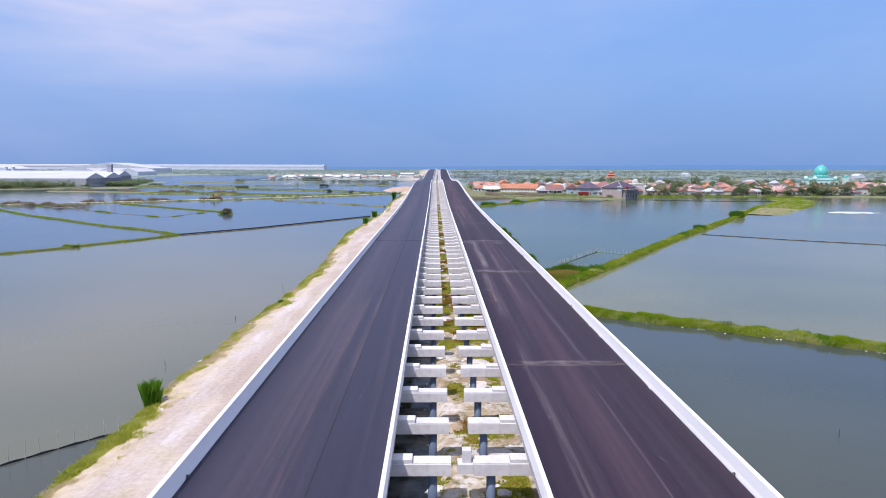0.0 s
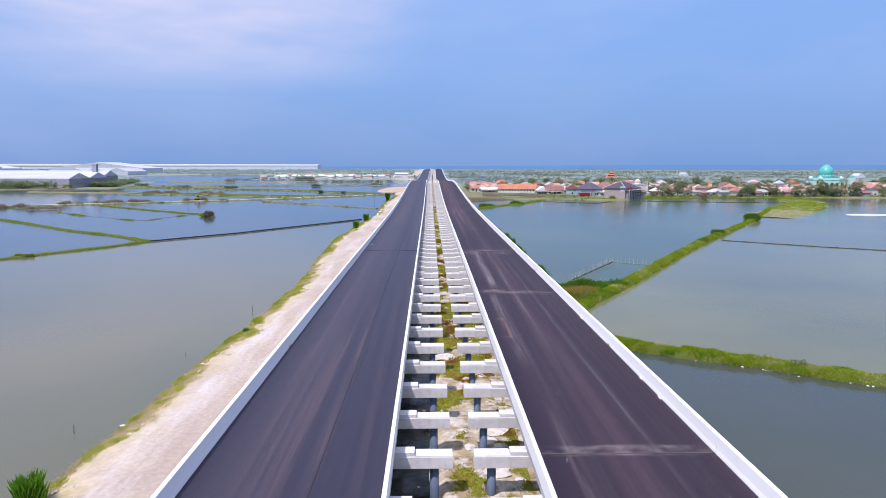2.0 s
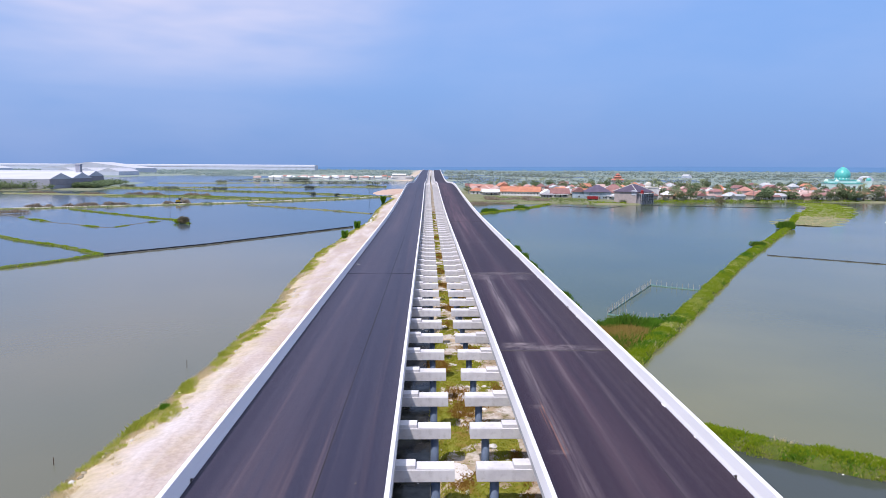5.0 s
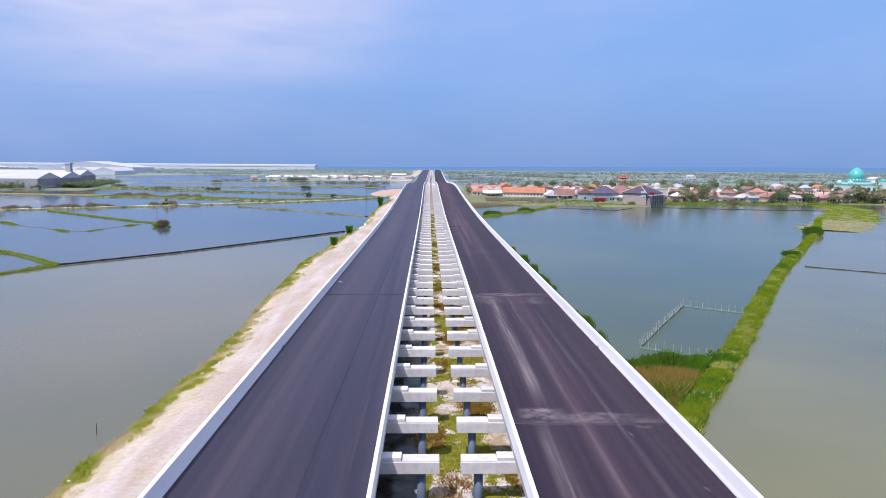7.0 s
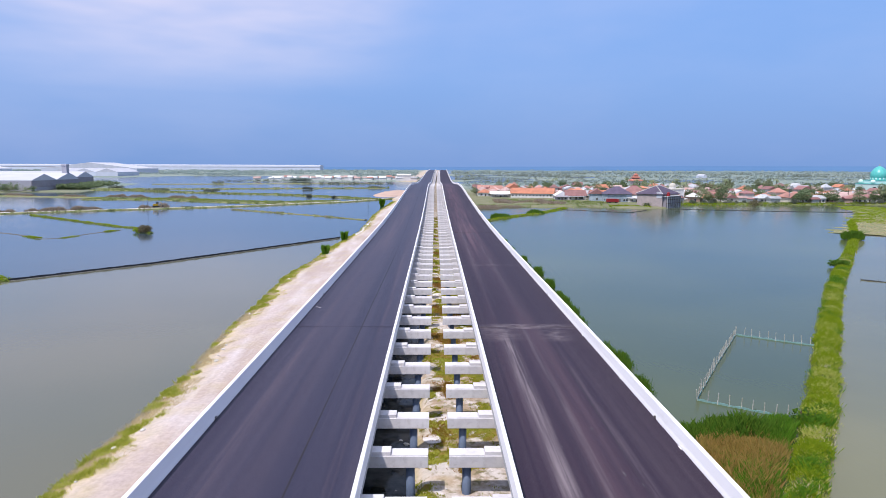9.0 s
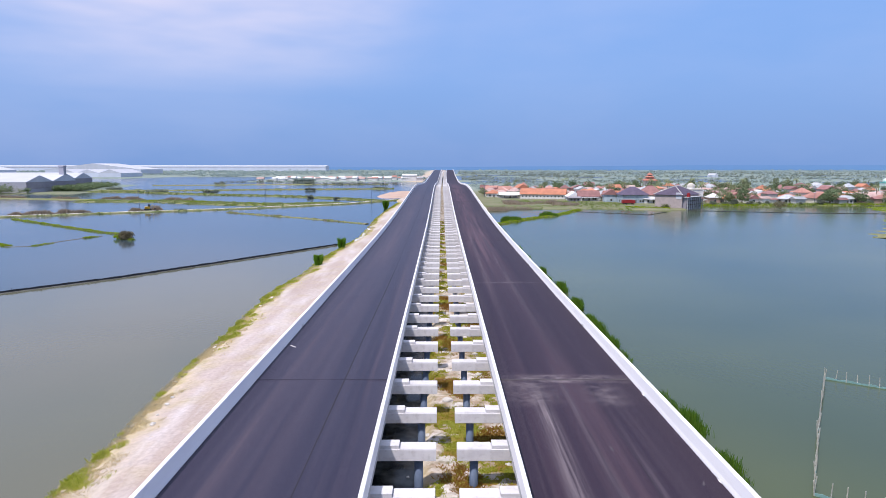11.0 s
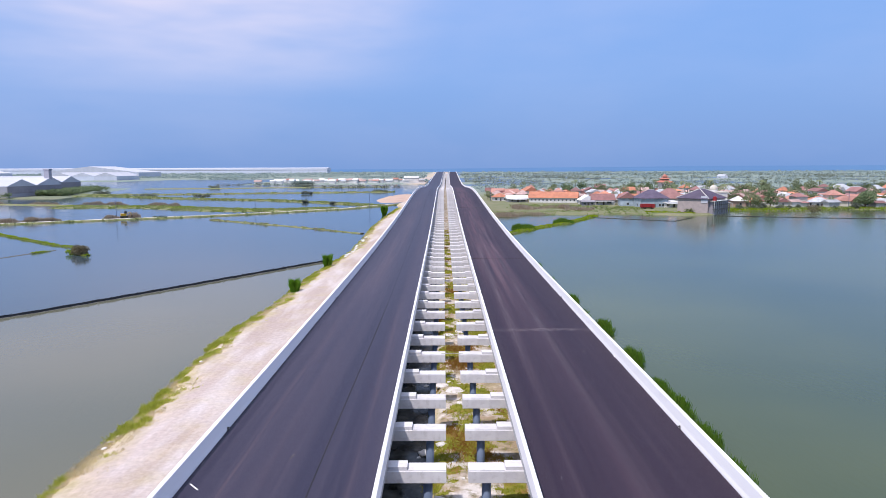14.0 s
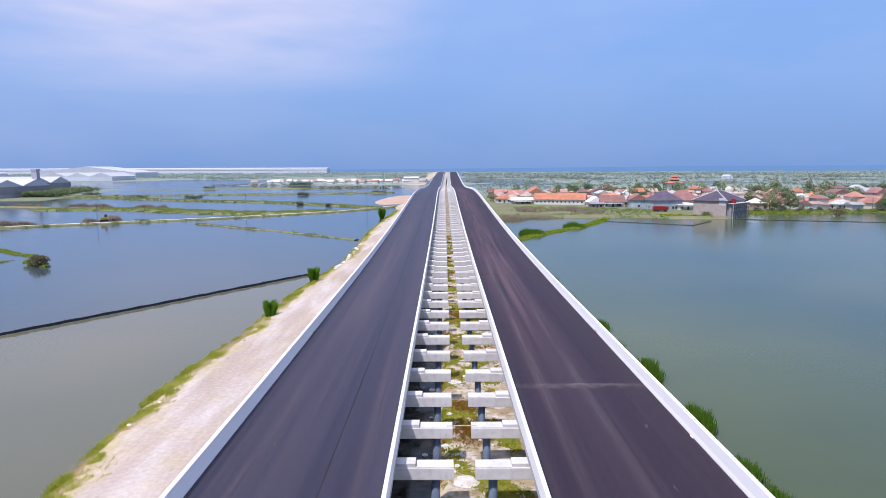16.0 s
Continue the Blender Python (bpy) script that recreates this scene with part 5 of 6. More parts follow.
hedge(-98.2, 304.0, 2.6, 2.6, 3.1, M_BROWN, "round olive-brown bush on a dike end", size=0.25, count=900)
hedge(-101.8, 180.2, 4.5, 2.0, 0.9, M_GRASS, "low bright green growth on a dike", count=700, size=0.16)
hedge(-101.0, 305.5, 3.0, 3.0, 1.8, M_GRASS, "low green bush on a dike end", count=300)
for x, y, l in ((-149, 430, 15), (-176, 413, 14), (-190, 404, 18), (-207, 394, 12), (-196, 351, 16), (-222, 365, 16), (-240, 372, 14), (-215, 541, 34), (-255, 545, 22), (-170, 524, 22), (-300, 557, 26)):
    tx, ty = (0.83, 0.55) if y < 500 else (0.96, -0.25)
    q = [(x + tx * o + rng.normal(0, 0.5), y + ty * o + rng.normal(0, 0.8), 0.3) for o in rng.uniform(-l / 2, l / 2, int(l * 16))]
    tagged(blades("dry_reeds", q, [1.9 * (0.75 + 0.9 * noise.noise((a * 0.25, b * 0.25, 4))) * min(1.0, 0.45 + 0.25 * (l / 2 - abs((a - x) / tx))) for a, b, _ in q], 0.09, M_REED_BROWN, 6, 0.5, 0.45), "grey-brown dry reeds beside a dike path", "reeds", kind="stuff")
hedge(-132, 431, 7, 3, 1.6, M_LEAF, "low dark bush on a dike", count=250)
reed_bed(((129.8, 135.2), (284.5, 290.5)), 2.1, 0.05, 1100, M_REED, "dense green reeds on a dike", 0.3)
hedge(93, 230.5, 4.0, 2.5, 2.0, M_REED, "low green bush on a dike", count=800)
hedge(38.8, 88.6, 1.2, 0.9, 0.9, M_LEAF2, "small pale green bush on a dike", count=200, size=0.12, z=0.7)
hedge(33.0, 139, 2.4, 2.0, 1.9, M_REED, "leafy green bush among reeds", count=260, size=0.16)
for i, (x, y, w, h) in enumerate(((-190, 640, 14, 3), (-240, 655, 20, 3.5), (-92, 560, 3, 2.4), (-71, 546, 3, 1.8),
                                  (-120, 700, 10, 3), (-60, 742, 14, 3), (-160, 890, 12, 4), (-260, 870, 14, 4), (-300, 700, 14, 4))):
    hedge(x, y, w, 4, h, M_SCRUB, "distant thicket on a pond dike", size=0.45, count=420)


# yellow excavator working among the reeds
ex = thing("excavator", pose(-147, 428.0, 0.6, 0, 0, 30), "small yellow excavator standing among dry reeds", "excavator")
part("body", boxed(-1.4, 1.0, -1.0, 1.0, 0.8, 1.9, 0.15), M_YELLOW, ex)
part("cab", boxed(0.1, 1.2, -1.0, 0.1, 1.9, 3.0, 0.1), M_GLASS, ex, "glazed cab")
part("boom", tube(bmesh.new(), (0.9, 0.4, 1.6), (2.4, 0.4, 2.6), 0.2, 0.15, 6), M_YELLOW, ex)
part("arm", tube(bmesh.new(), (2.4, 0.4, 2.6), (3.3, 0.4, 1.0), 0.15, 0.12, 6), M_YELLOW, ex)
part("bucket", boxed(2.9, 3.7, 0.0, 0.8, 0.3, 1.0, 0.1), M_STEEL, ex)
for ty in (-0.95, 0.95):
    part("track", boxed(-1.6, 1.6, ty - 0.25, ty + 0.25, 0.0, 0.75, 0.2), M_TYRE, ex)


def utility_pole(x, y, h):
    p = thing("utility_pole", pose(x, y, 0.5), "thin grey utility pole with a short crossarm", "utility pole", "utility poles")
    part("shaft", tube(bmesh.new(), (0, 0, -1), (0, 0, h), 0.14, 0.09, 8), M_PILE, p)
    part("crossarm", boxed(-0.8, 0.8, -0.06, 0.06, h - 0.7, h - 0.55), M_STEEL, p)


for x, y, h in ((-158, 443, 9.5), (-103, 484, 9), (-43.5, 507, 9), (-250, 372, 9), (-186, 905, 10), (30, 560, 9), (330, 492, 10), (220, 486, 9)):
    utility_pole(x, y, h)


# ---- houses ----
def roof_mesh(w, d, rise, kind, over=0.7, thick=0.16):
    a, b = w / 2 + over, d / 2 + over
    bm = bmesh.new()
    if kind == "hip":
        k = max(0.0, a - b) if a >= b else 0.0
        l = max(0.0, b - a) if b > a else 0.0
        ridge = [(-k, -l, rise), (k, l, rise)]
    else:
        ridge = [(-a, 0, rise), (a, 0, rise)]
    ev = [(-a, -b, 0), (a, -b, 0), (a, b, 0), (-a, b, 0)]
    lo = [bm.verts.new((x, y, z - thick)) for x, y, z in ev]
    e = [bm.verts.new(p) for p in ev]
    r0, r1 = [bm.verts.new(p) for p in ridge]
    if kind == "hip" and b > a:
        fs = [(e[0], e[1], r0), (e[1], e[2], r1, r0), (e[2], e[3], r1), (e[3], e[0], r0, r1)]
    else:
        fs = [(e[0], e[1], r1, r0), (e[1], e[2], r1), (e[2], e[3], r0, r1), (e[3], e[0], r0)]
    for f in fs:
        bm.faces.new(f)
    bm.faces.new(lo[::-1])
    for i in range(4):
        bm.faces.new((lo[i], lo[(i + 1) % 4], e[(i + 1) % 4], e[i]))
    bmesh.ops.recalc_face_normals(bm, faces=bm.faces)
    return bm


def opening(h, x, z, w, t, d, face):
    """A window standing 4 cm proud of the wall, face 0: front, 1: right side, 2: left side."""
    if face == 0:
        f, g = (x - w / 2 - 0.1, x + w / 2 + 0.1, -d - 0.06, -d + 0.02, z - 0.1, z + t + 0.1), (x - w / 2, x + w / 2, -d - 0.085, -d - 0.02, z, z + t)
    elif face == 1:
        f, g = (d - 0.02, d + 0.06, x - w / 2 - 0.1, x + w / 2 + 0.1, z - 0.1, z + t + 0.1), (d + 0.02, d + 0.085, x - w / 2, x + w / 2, z, z + t)
    else:
        f, g = (-d - 0.06, -d + 0.02, x - w / 2 - 0.1, x + w / 2 + 0.1, z - 0.1, z + t + 0.1), (-d - 0.085, -d - 0.02, x - w / 2, x + w / 2, z, z + t)
    fr = part("window", boxed(*f), M_FRAME, h)
    part("pane", boxed(*g), M_GLASS, fr)


def house(x, y, rot, w, d, hgt, rise, kind, roof, wall, label, windows=True, base=0.6, porch=False, group="village houses", name="house"):
    h = thing(name, pose(x, y, base, 0, 0, rot), label, name, group)
    bm = boxed(-w / 2, w / 2, -d / 2, d / 2, -0.6, hgt)
    if kind == "gable":
        for sx in (-w / 2, w / 2):
            v = [bm.verts.new(p) for p in ((sx, -d / 2, hgt), (sx, d / 2, hgt), (sx, 0, hgt + rise * 0.93))]
            bm.faces.new(v)
    part("wall", bm, wall, h)
    r = part("roof", roof_mesh(w, d, rise, kind), roof, h)
    r.location = (0, 0, hgt + (0.0 if kind == "hip" else 0.02))
    if kind == "hip" and w > 8:
        k = max(0.3, (w - d) / 2)
        part("ridge_cap", tube(bmesh.new(), (-k, 0, rise + 0.02), (k, 0, rise + 0.02), 0.14, n=6), M_FRAME if roof is M_SLATE else roof, r)
    if windows:
        part("door", boxed(-0.5, 0.5, -d / 2 - 0.06, -d / 2 + 0.02, -0.1, 2.05), M_DOOR, h)
        for wx in (-w * 0.3, w * 0.3):
            opening(h, wx, 0.9, 1.3, 1.2, d / 2, 0)
        opening(h, 0.0, 0.9, 1.2, 1.2, w / 2, 2)
        if w > 11:
            opening(h, w * 0.13 + 0.9, 0.9, 1.1, 1.2, d / 2, 0)
    if porch:
        p = part("canopy", boxed(-w * 0.4, w * 0.4, -d / 2 - 2.6, -d / 2 - 0.1, hgt - 0.75, hgt - 0.6), ROOFS[5], h, "white sheet canopy")
        for sx in (-w * 0.38, w * 0.38):
            part("post", boxed(sx - 0.08, sx + 0.08, -d / 2 - 2.5, -d / 2 - 2.34, -0.6, hgt - 0.76), M_FRAME, h)
    return h


RNAME = ["terracotta tile roof", "bright orange tile roof", "brown-red tile roof", "haze-paled pink tile roof", "grey sheet roof", "white sheet roof"]
WNAME = ["cream", "white", "grey", "blue-grey", "bare brick"]
# row along the near shore
house(46, 548, 6, 13, 8, 2.6, 1.8, "gable", ROOFS[5], WALLS[2], "low grey shed with a white sheet roof", porch=True)
long = house(68.5, 541, -16, 29.5, 9.5, 3.3, 3.7, "gable", ROOFS[1], WALLS[1], "long white building with a bright orange tile roof", windows=False)
for i in range(12):
    opening(long, -13.2 + i * 2.4, 1.5, 0.9, 0.8, 4.75, 0)
house(82, 506, 0, 7, 6, 2.6, 0.7, "gable", M_GABLE, M_GABLE, "small dark wooden shed by the marsh")
house(93, 517, 0, 13, 9, 3.0, 3.6, "gable", ROOFS[2], WALLS[1], "white house with a brown-red tile roof", porch=True)
house(84.5, 520, 90, 9, 8, 2.8, 3.0, "gable", ROOFS[5], WALLS[1], "white gabled house with a pale sheet roof")
house(104.5, 505, 80, 11, 9, 4.8, 3.2, "gable", ROOFS[2], WALLS[3], "blue-grey plastered house with a brown-red gable roof")
house(108, 515, 0, 10, 9, 3.8, 2.8, "gable", ROOFS[1], WALLS[2], "grey house with an orange tile roof")
house(114, 492, 4, 15, 12, 5.2, 4.6, "hip", M_SLATE, WALLS[3], "blue-grey house with a dark slate hip roof")
house(125, 490, 0, 11, 8, 3.0, 0.8, "hip", ROOFS[5], WALLS[1], "white house with a flat pale canopy roof", porch=True)
house(131, 512, 0, 16, 13, 4.2, 5.6, "hip", ROOFS[2], WALLS[0], "cream house with a large brown-red hip roof")

# unfinished block-work house at the water's edge
bh = thing("unfinished_house", pose(126.8, 453.4, 0.0, 0, 0, -45), "two-storey bare block house under construction with a dark slate roof", "house")
part("wall", boxed(-7.5, 7.5, -10, 10, -1.2, 7.6), M_BRICKGREY, bh)
r = part("roof", roof_mesh(15, 20, 4.4, "hip", 0.7), M_SLATE, bh)
r.location = (0, 0, 7.65)
for ax, ay, bx, by in ((-8.2, -10.7, 0, -2.5), (8.2, -10.7, 0, -2.5), (0, -2.5, 0, 2.5), (-8.2, 10.7, 0, 2.5), (8.2, 10.7, 0, 2.5)):
    za, zb = (0.05 if abs(ax) > 1 else 4.4), 4.42
    part("ridge_cap", tube(bmesh.new(), (ax, ay, za + 0.03), (bx, by, zb + 0.03), 0.22, n=6), M_FRAME, r, "white ridge cap")
part("annex", boxed(7.5, 9.4, -8.5, 9, -1.2, 6.4), M_GABLE, bh, "dark unplastered annex in scaffolding")
part("terrace", boxed(7.5, 10.6, -9.4, 9.4, 6.4, 6.65), WALLS[2], bh, "pale flat terrace roof")
for yy in np.arange(-9.2, 9.3, 2.3):
    part("post", boxed(10.2, 10.45, yy - 0.12, yy + 0.12, -1.2, 6.4), WALLS[2], bh, "grey scaffold post")
for z in (2.6, 4.6):
    part("deck_board", boxed(9.4, 10.5, -9.3, 9.3, z, z + 0.15), M_BARK, bh, "wooden scaffold deck")
for yy in (-6.9, -2.3, 2.3, 6.9):
    fr = part("window", boxed(9.38, 9.46, yy - 0.8, yy + 0.8, 0.6, 2.2), M_FRAME, bh)
    part("pane", boxed(9.42, 9.5, yy - 0.7, yy + 0.7, 0.7, 2.1), M_GLASS, fr)
part("sheet_screen", boxed(4.2, 7.4, -10.16, -10.03, 5.6, 8.9), M_HALLROOF, bh, "grey sheet screen")
tank = thing("water_tank", pose(126.8 + 0.707 * (9.1 - 6.0), 453.4 - 0.707 * (9.1 + 6.0), 6.65), "bright red plastic water tank on a terrace", "water tank")
part("shell", tube(bmesh.new(), (0, 0, 0.0), (0, 0, 1.9), 0.95, 0.9, 16), M_RED, tank)
part("lid", tube(bmesh.new(), (0, 0, 1.9), (0, 0, 2.15), 0.65, 0.3, 16), M_RED, tank)
hedge(118.5, 446.5, 3.2, 2.6, 2.8, M_LEAF2, "green bush beside a block wall", count=400, z=0.6)

# small white prayer hall with a cream dome
sp = thing("prayer_hall", pose(153, 503, 0.6), "small white prayer hall with a cream dome", "prayer hall")
part("wall", boxed(-6, 6, -5, 5, -0.6, 7.6), WALLS[1], sp)
part("parapet", boxed(-6.3, 6.3, -5.3, 5.3, 7.6, 8.3), WALLS[0], sp)
part("drum", tube(bmesh.new(), (0, 0, 8.3), (0, 0, 9.2), 2.2, 2.1, 20), WALLS[1], sp)
bm = bmesh.new()
bmesh.ops.create_uvsphere(bm, u_segments=20, v_segments=12, radius=2.2)
part("dome", bm, WALLS[0], sp, smooth=True).location = (0, 0, 9.6)
part("finial", tube(bmesh.new(), (0, 0, 11.7), (0, 0, 12.8), 0.15, 0.04, 6), M_YELLOW, sp)
for wx in (-3.5, 0, 3.5):
    opening(sp, wx, 1.0, 1.4, 2.2, 5.0, 0)

# red truck parked on the shore
tr = thing("truck", pose(106.6, 474, 0.85, 0, 0, 6), "parked red lorry with a high cargo bed", "truck")
part("cab", boxed(2.0, 3.6, -1.15, 1.15, 0.6, 2.6, 0.12), M_RED, tr)
part("windscreen", boxed(3.52, 3.64, -0.95, 0.95, 1.6, 2.35, 0.02), M_GLASS, tr)
part("cargo_bed", boxed(-3.6, 1.85, -1.2, 1.2, 0.9, 2.7, 0.05), M_RED, tr)
part("chassis", boxed(-3.5, 3.4, -0.5, 0.5, 0.5, 0.88), M_STEEL, tr)
for wx in (-2.6, -1.5, 2.6):
    for wy in (-1.0, 1.0):
        w = part("wheel", tube(bmesh.new(), (wx, wy - 0.14, 0.45), (wx, wy + 0.14, 0.45), 0.45, n=16), M_TYRE, tr)
        part("rim", tube(bmesh.new(), (wx, wy - 0.15, 0.45), (wx, wy + 0.15, 0.45), 0.22, n=12), M_STEEL, w)

# prayer house with a tiered red roof
tm = thing("prayer_house", pose(170, 636, 0.6) @ Matrix.Diagonal((0.74, 0.74, 1.0, 1)), "village prayer house with a tiered red pyramid roof", "prayer house")
part("wall", boxed(-5.2, 5.2, -5.2, 5.2, -0.6, 10.4), WALLS[0], tm)
for z, w, rise in ((10.4, 12.4, 2.9), (12.9, 7.6, 2.0), (14.7, 4.2, 2.0)):
    r = part("roof", roof_mesh(w, w, rise, "hip", 0.8), M_PRAYER, tm)
    r.location = (0, 0, z)
for z0, z1, w in ((11.8, 12.9, 3.4), (13.8, 14.7, 1.9)):
    part("lantern", boxed(-w, w, -w, w, z0, z1), M_DOOR, tm)
for wx in (-3.2, 0, 3.2):
    opening(tm, wx, 1.2, 1.4, 2.4, 5.2, 0)
    opening(tm, wx, 6.2, 1.4, 2.4, 5.2, 0)

# mosque with a turquoise dome
mq = thing("mosque", pose(363.4, 615, 0.6), "white mosque with a turquoise dome", "mosque")
part("wall", boxed(-12.3, 12.3, -10, 10, -0.6, 8.6), M_TEAL_PALE, mq)
part("parapet", boxed(-12.6, 12.6, -10.3, 10.3, 8.6, 9.1), M_TEAL, mq)
part("tier", boxed(-8.2, 8.2, -7.5, 7.5, 9.1, 11.4), M_TEAL_PALE, mq)
part("cornice", boxed(-8.5, 8.5, -7.8, 7.8, 11.4, 11.9), M_TEAL, mq)
part("drum", tube(bmesh.new(), (0, 0, 11.9), (0, 0, 14.2), 6.0, 5.8, 24), M_TEAL, mq, "turquoise drum under the dome")
for i in range(14):
    a = i * math.tau / 14
    wn_ = part("window", boxed(-0.55, 0.55, -0.1, 0.1, 12.4, 13.7), M_TEAL_PALE, mq)
    wn_.matrix_local = pose(math.sin(a) * 5.92, -math.cos(a) * 5.92, 0, 0, 0, math.degrees(a))
bm = bmesh.new()
bmesh.ops.create_uvsphere(bm, u_segments=32, v_segments=18, radius=6.3)
for v in bm.verts:
    v.co.z = v.co.z * 0.96 + (1.5 * max(0, v.co.z / 6.3) ** 5)
part("dome", bm, M_TEAL, mq, "turquoise glazed dome", smooth=True).location = (0, 0, 15.6)
part("finial", tube(bmesh.new(), (0, 0, 22.8), (0, 0, 24.6), 0.25, 0.04, 8), M_YELLOW, mq)
for wx in (-9.5, 9.5):
    for wy in (-7.5, 7.5):
        bm = bmesh.new()
        bmesh.ops.create_uvsphere(bm, u_segments=14, v_segments=10, radius=1.9, matrix=Matrix.Translation((wx, wy, 10.4)))
        part("corner_dome", bm, M_TEAL_PALE, mq, smooth=True)
for wx in (-9.6, -4.8, 0, 4.8, 9.6):
    opening(mq, wx, 1.5, 2.2, 5.0, 10.0, 0)
tw = thing("mosque_tower", pose(392, 622, 0.6), "slim pale teal mosque tower with a small dome", "tower")
part("shaft", boxed(-2.2, 2.2, -2.2, 2.2, -0.6, 11.0), M_TEAL_PALE, tw)
bm = bmesh.new()
bmesh.ops.create_uvsphere(bm, u_segments=16, v_segments=10, radius=2.2, matrix=Matrix.Translation((0, 0, 11.4)))
part("dome", bm, M_TEAL, tw, smooth=True)

# the rest of the village
taken = [(46, 548, 12), (59, 544, 12), (70, 541, 12), (81, 537, 12), (82, 506, 7), (93, 517, 10), (104, 508, 10), (114, 492, 12), (125, 490, 9), (131, 512, 12), (127, 453, 17), (153, 503, 9), (170, 636, 9), (363, 615, 19), (392, 622, 6), (106, 474, 8)]


def free(x, y, r):
    if any((x - a) ** 2 + (y - b) ** 2 < (r + c) ** 2 for a, b, c in taken):
        return False
    taken.append((x, y, r))
    return True


made = 0
for tries in range(6000):
    if made >= 300:
        break
    u = rng.uniform()
    if u < 0.22:
        x, y = rng.uniform(36, 135), rng.uniform(530, 660)
    elif u < 0.5:
        x, y = rng.uniform(138, 330), rng.uniform(486, 530)
    else:
        x, y = rng.uniform(120, 470), 492 + 170 * rng.uniform() ** 1.3
    if y - 150 < abs(x) * 0.2 or x < 30 + (y - 530) * 0.05:
        continue
    w, d = rng.uniform(6.0, 11.5), rng.uniform(5.5, 8)
    if not free(x, y, max(w, d) * 0.46):
        continue
    i, j = int(rng.choice(6, p=[0.22, 0.14, 0.20, 0.20, 0.19, 0.05])), int(rng.choice(5, p=[0.3, 0.3, 0.15, 0.1, 0.15]))
    kind = "hip" if rng.uniform() < 0.5 else "gable"
    two = rng.uniform() < 0.12
    house(x, y, float(rng.choice([0, 90])) + rng.normal(0, 5), w, d, (5.6 if two else 3.1) + rng.uniform(-0.2, 0.5), rng.uniform(1.7, 3.0), kind, ROOFS[i], WALLS[j],
          "%s%s walled village house with a %s" % ("two-storey " if two else "", WNAME[j], RNAME[i]), windows=y < 590, porch=y < 560 and rng.uniform() < 0.35)
    made += 1
# sheds and lean-tos squeezed between the houses
made = 0
for tries in range(3000):
    if made >= 90:
        break
    x, y = rng.uniform(60, 420), rng.uniform(480, 640)
    if (x < 125 and y < 532) or not free(x, y, 3.2):
        continue
    i, j = int(rng.choice([2, 3, 4, 4, 2, 5])), int(rng.integers(0, 5))
    house(x, y, rng.uniform(-10, 10), rng.uniform(4, 6.5), rng.uniform(3.5, 5), rng.uniform(2.2, 3.2), rng.uniform(0.6, 1.4), "gable", ROOFS[i], WALLS[j],
          "small %s walled shed with a %s" % (WNAME[j], RNAME[i]), windows=False, group="village sheds", name="shed")
    made += 1
# trees among the houses and along the shore
made = 0
for tries in range(4000):
    if made >= 262:
        break
    x, y = (rng.uniform(60, 480), 500 + 230 * rng.uniform() ** 1.4) if rng.uniform() < 0.88 else (rng.uniform(140, 420), rng.uniform(476, 492))
    if x > 100 + (530 - y) and free(x, y, 0.9) or y > 560 and free(x, y, 0.9):
        plant(MODELS[int(rng.integers(0, 6))], x, y, rng.uniform(0.8, 1.45))
        made += 1
for i in range(16):
    x, y = rng.uniform(28, 60), rng.uniform(560, 700)
    if free(x, y, 2):
        plant(MODELS[int(rng.integers(0, 5))], x, y, rng.uniform(0.5, 0.95))
for i in range(90):
    x = rng.uniform(130, 430)
    y = np.interp(x, VSHORE_X, VSHORE_Y) + rng.uniform(3, 10)
    if free(x, y, 1.5):
        plant(SHRUBS[int(rng.integers(0, 2))], x, y, rng.uniform(0.7, 1.6))
hedge(182, 452, 5, 5, 5.0, M_BROWN, "tall dry tuft standing in the pond", count=420, size=0.3, z=0.0)


# ---- white hamlet and factories on the far side ----
for i in range(64):
    x, y = -262 + i * 3.65 + rng.uniform(-3, 3), 1035 + rng.uniform(0, 80)
    if not free(x, y, 4.5):
        continue
    k = int(rng.choice([5, 5, 5, 4, 3, 3, 0]))
    house(x, y, rng.uniform(-12, 12), rng.uniform(5, 10), rng.uniform(5, 8), rng.uniform(2.6, 5.0), rng.uniform(1.4, 2.6), "gable", ROOFS[k], WALLS[1],
          "small white far-off house with a %s" % RNAME[k], windows=False, group="white hamlet")
house(-46, 1050, 0, 20, 12, 8, 2.0, "gable", ROOFS[5], WALLS[1], "taller white far-off building with a sheet roof", windows=False, group="white hamlet")


def factory_hall(x0, x1, y0, bays, bay, eave, rise, label, gable=M_HALLWALL, wall=M_HALLWALL):
    h = thing("factory_hall", pose(x1, y0, 0.5), label, "factory hall", "factory halls")
    for i in range(bays):
        a, b = i * bay, (i + 1) * bay
        bm = boxed(x0 - x1, -0.3, a + 0.02, b - 0.02, -0.6, eave)
        part("wall", bm, wall, h)
        bm = bmesh.new()
        v = [bm.verts.new(p) for p in ((-0.3, a + 0.02, eave * 0.35), (-0.3, b - 0.02, eave * 0.35), (-0.3, b - 0.02, eave), (-0.3, (a + b) / 2, eave + rise - 0.1), (-0.3, a + 0.02, eave))]
        w = [bm.verts.new((-0.6, q.co.y, q.co.z)) for q in v]
        for q in v:
            q.co.x = 0.0
        bm.faces.new(v)
        bm.faces.new(w[::-1])
        for j in range(5):
            bm.faces.new((v[j], w[j], w[(j + 1) % 5], v[(j + 1) % 5]))
        part("gable", bm, gable, h)
        r = part("roof", roof_mesh(x1 - x0, bay - 0.1, rise, "gable", 0.05, 0.3), M_HALLROOF, h)
        r.location = ((x0 - x1) / 2, (a + b) / 2, eave + 0.02)
    return h


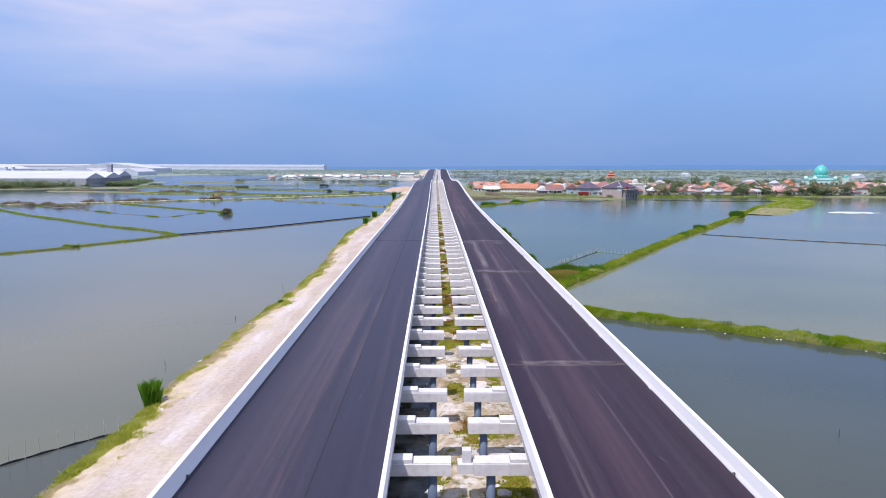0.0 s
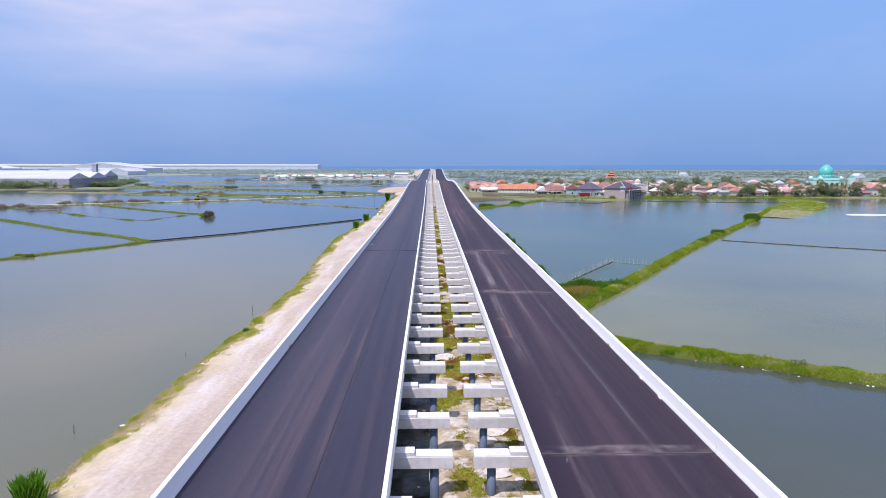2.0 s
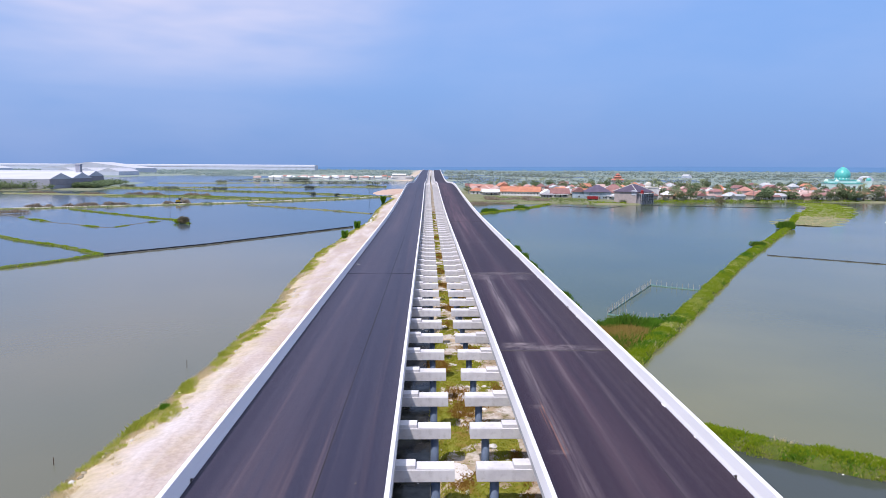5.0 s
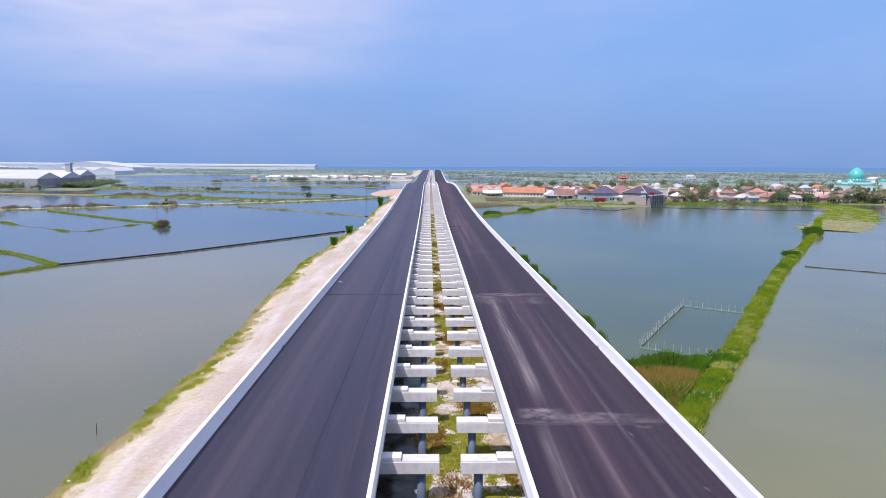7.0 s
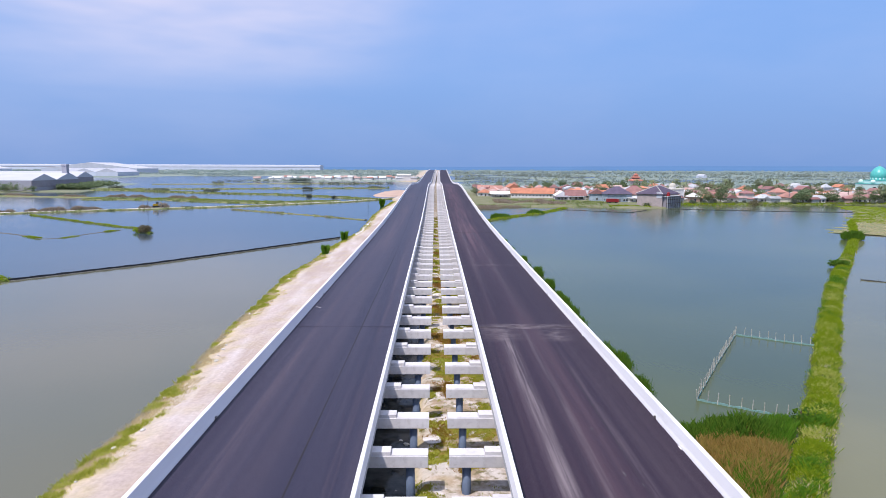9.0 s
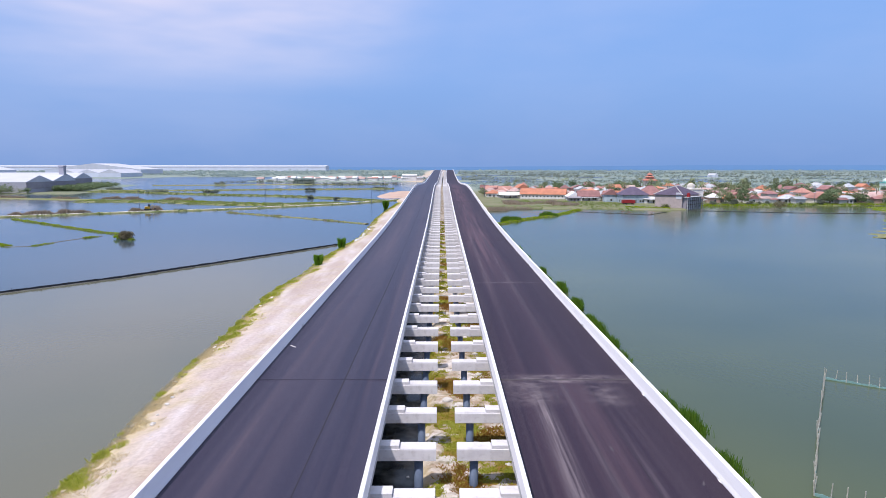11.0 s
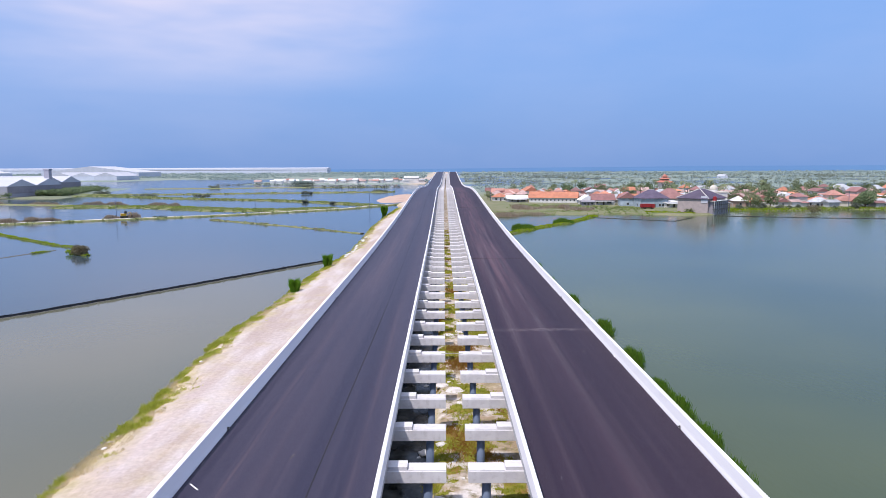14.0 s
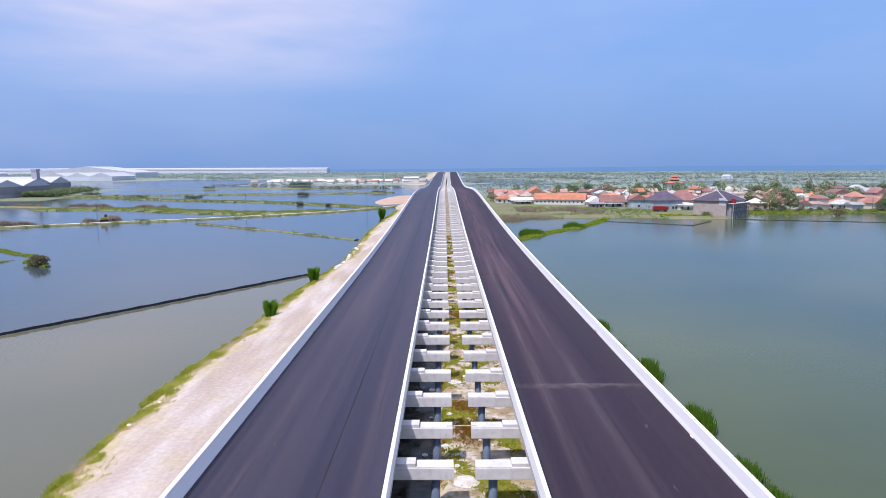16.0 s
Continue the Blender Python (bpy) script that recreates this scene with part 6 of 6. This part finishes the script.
def wide_hall(x0, y0, bays, bay, deep, eave, rise, label):
    h = thing("factory_hall", pose(x0, y0, 0.5), label, "factory hall", "factory halls")
    for i in range(bays):
        a, b = i * bay, (i + 1) * bay
        bm = bmesh.new()
        v = [bm.verts.new(p) for p in ((a, 0, -0.6), (b - 0.1, 0, -0.6), (b - 0.1, 0, eave), ((a + b) / 2, 0, eave + rise - 0.1), (a, 0, eave))]
        w = [bm.verts.new((q.co.x, deep, q.co.z)) for q in v]
        bm.faces.new(v)
        bm.faces.new(w[::-1])
        for j in range(5):
            bm.faces.new((v[j], w[j], w[(j + 1) % 5], v[(j + 1) % 5]))
        bmesh.ops.recalc_face_normals(bm, faces=bm.faces)
        part("wall", bm, M_HALLWALL, h)
        r = part("roof", roof_mesh(deep, bay - 0.1, rise, "gable", 0.05, 0.3), M_HALLROOF, h)
        r.matrix_local = pose((a + b) / 2, deep / 2, eave + 0.05, 0, 0, 90)
    return h


factory_hall(-640, -336, 632, 2, 36, 9.0, 5.2, "low factory hall with white metal roofs and dark gables", M_GABLE, M_HALLGREY)
factory_hall(-640, -360, 713, 2, 32, 9.8, 5.4, "low factory hall with white metal roofs and dark gables", M_GABLE, M_HALLGREY)
wide_hall(-732, 1340, 3, 42, 90, 8, 7, "pale factory hall with white gabled roofs")
wide_hall(-930, 1640, 1, 225, 120, 13, 14, "large pale factory hall with a shallow white roof")
far_hall = factory_hall(-2100, -467, 2750, 1, 80, 20, 3.0, "very long pale warehouse with a flat metal roof")
part("shadow_gap", boxed(-1633, -0.4, -0.4, 0.0, 12.5, 14.0), M_GABLE, far_hall, "dark band along the wall")
wide_hall(-1230, 1560, 2, 110, 100, 12, 10, "large pale factory hall with a shallow white roof")
wide_hall(518, 1340, 1, 7, 34, 4.5, 3.0, "far white hall with a gabled roof")
wide_hall(715, 1100, 1, 13, 20, 5, 4, "far white hall with a gabled roof")
for x in (-846, -832):
    si = thing("silo", pose(x, 1300, 0.5), "pale round factory silo", "silo", "factory silos")
    part("shell", tube(bmesh.new(), (0, 0, -0.6), (0, 0, 17), 3.6, 3.6, 16), M_HALLWALL, si, smooth=False)
    part("cap", tube(bmesh.new(), (0, 0, 17), (0, 0, 18.6), 3.7, 0.6, 16), M_HALLROOF, si)
ft = thing("factory_tower", pose(-351, 709.5, 0.5), "square blue-grey factory tower", "tower")
part("shaft", boxed(-2.2, 2.2, -2.2, 2.2, -0.6, 21.0), M_HALLGREY, ft)
part("head", boxed(-2.6, 2.6, -2.6, 2.6, 21.0, 22.3), M_HALLGREY, ft)


# ---- far woods and horizon ----
def woods(label, mat, n, xr, yr, size, seed, keep, tall=1.0, gap=0.06, cards=16):
    r = np.random.default_rng(seed)
    cs, rs = [], []
    while len(cs) < n:
        x, y = r.uniform(*xr), yr[0] + (yr[1] - yr[0]) * r.uniform() ** 1.6
        if keep(x, y) and noise.noise((x * 0.006, y * 0.009, seed)) + 0.5 * noise.noise((x * 0.02, y * 0.02, seed)) > gap:
            s = r.uniform(0.5, 1.25) * (1 + y / 3500)
            cs.append((x, y, height(x, y) + 1.7 * s * tall))
            rs.append(2.6 * s)
    vs, fs = [], []
    for k, (c, rad) in enumerate(zip(cs, rs)):
        for _ in range(cards):
            d = r.normal(size=3)
            d /= np.linalg.norm(d)
            q = np.array(c) + d * rad * np.array([1.5, 1.2, 0.6 * tall]) * r.uniform(0.3, 1)
            u, w = r.normal(size=3) * (1, 1, 0.35), r.normal(size=3) * (1, 1, 0.5)
            u /= np.linalg.norm(u)
            w = w - u * (w @ u)
            w /= np.linalg.norm(w)
            s = size * (1 + c[1] / 3000) * r.uniform(0.6, 1.2)
            b0 = len(vs)
            vs += [q - u * s, q + w * s * 0.6, q + u * s, q - w * s * 0.7]
            fs.append((b0, b0 + 1, b0 + 2, b0 + 3))
    return tagged(mesh_object("far_woods", vs, fs, mat), label, "woods", kind="stuff")


def clear_road(x, y):
    return abs(x) > 24 + bend(y) + 8


woods("far tree belts behind the village, tinted pale for haze", M_FAR, 2600, (25, 1900), (690, 2600), 0.8, 3, lambda x, y: clear_road(x, y) and x < y * 0.75)
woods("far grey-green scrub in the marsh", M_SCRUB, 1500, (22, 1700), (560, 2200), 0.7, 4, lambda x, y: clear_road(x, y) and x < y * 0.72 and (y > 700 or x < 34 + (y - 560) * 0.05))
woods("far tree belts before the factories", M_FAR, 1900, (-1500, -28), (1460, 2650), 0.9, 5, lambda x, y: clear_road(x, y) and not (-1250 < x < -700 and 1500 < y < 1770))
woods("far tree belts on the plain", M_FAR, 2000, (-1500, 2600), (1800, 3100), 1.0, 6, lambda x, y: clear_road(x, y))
woods("dark trees beside the factory", M_LEAF, 240, (-395, -300), (660, 800), 0.7, 21, lambda x, y: 5 < x + 330 + 0.253 * (y - 640) < 26, 1.3, -0.6, 40)
woods("dark trees before the factory", M_LEAF, 700, (-640, -330), (594, 629), 0.62, 22, lambda x, y: y > 598 + 24 * min(1, max(0, (x + 400) / 60)), 2.0, -0.8, 44)
woods("pale trees before the factory", M_LEAF2, 260, (-640, -330), (592, 628), 0.62, 24, lambda x, y: y > 596 + 24 * min(1, max(0, (x + 400) / 60)), 1.6, -0.8, 40)
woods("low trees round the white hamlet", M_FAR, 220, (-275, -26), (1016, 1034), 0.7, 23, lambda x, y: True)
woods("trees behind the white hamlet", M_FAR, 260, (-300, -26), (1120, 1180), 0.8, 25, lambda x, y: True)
woods("scattered mangrove on far pond dikes", M_SCRUB, 160, (-330, -50), (780, 1010), 0.6, 8, lambda x, y: abs((y - 850) - (x + 330) * 0.2) < 14 or y > 990)

# hills tinted blue and glowing faintly, standing in for distance haze
M_HILLS = material("haze_glow_hills", (0.09, 0.16, 0.27), 1.0, (0.08, 0.14, 0.25), 0.002)
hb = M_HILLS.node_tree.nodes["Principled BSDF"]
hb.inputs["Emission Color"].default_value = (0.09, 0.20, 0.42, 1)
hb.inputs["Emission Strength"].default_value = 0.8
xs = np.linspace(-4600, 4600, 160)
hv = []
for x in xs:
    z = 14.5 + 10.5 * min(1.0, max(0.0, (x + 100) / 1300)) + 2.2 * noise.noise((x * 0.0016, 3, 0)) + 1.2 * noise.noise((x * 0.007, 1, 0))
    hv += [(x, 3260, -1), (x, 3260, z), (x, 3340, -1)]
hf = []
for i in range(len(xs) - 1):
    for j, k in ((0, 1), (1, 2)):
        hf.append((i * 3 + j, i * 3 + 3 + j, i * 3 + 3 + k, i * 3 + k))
tagged(mesh_object("backdrop", hv, hf, M_HILLS), "low hills on the horizon, distance haze put in as a faint blue glow", "hills", kind="structure")
for model in MODELS + SHRUBS:
    for o in (*model.children_recursive, model):
        bpy.data.objects.remove(o)
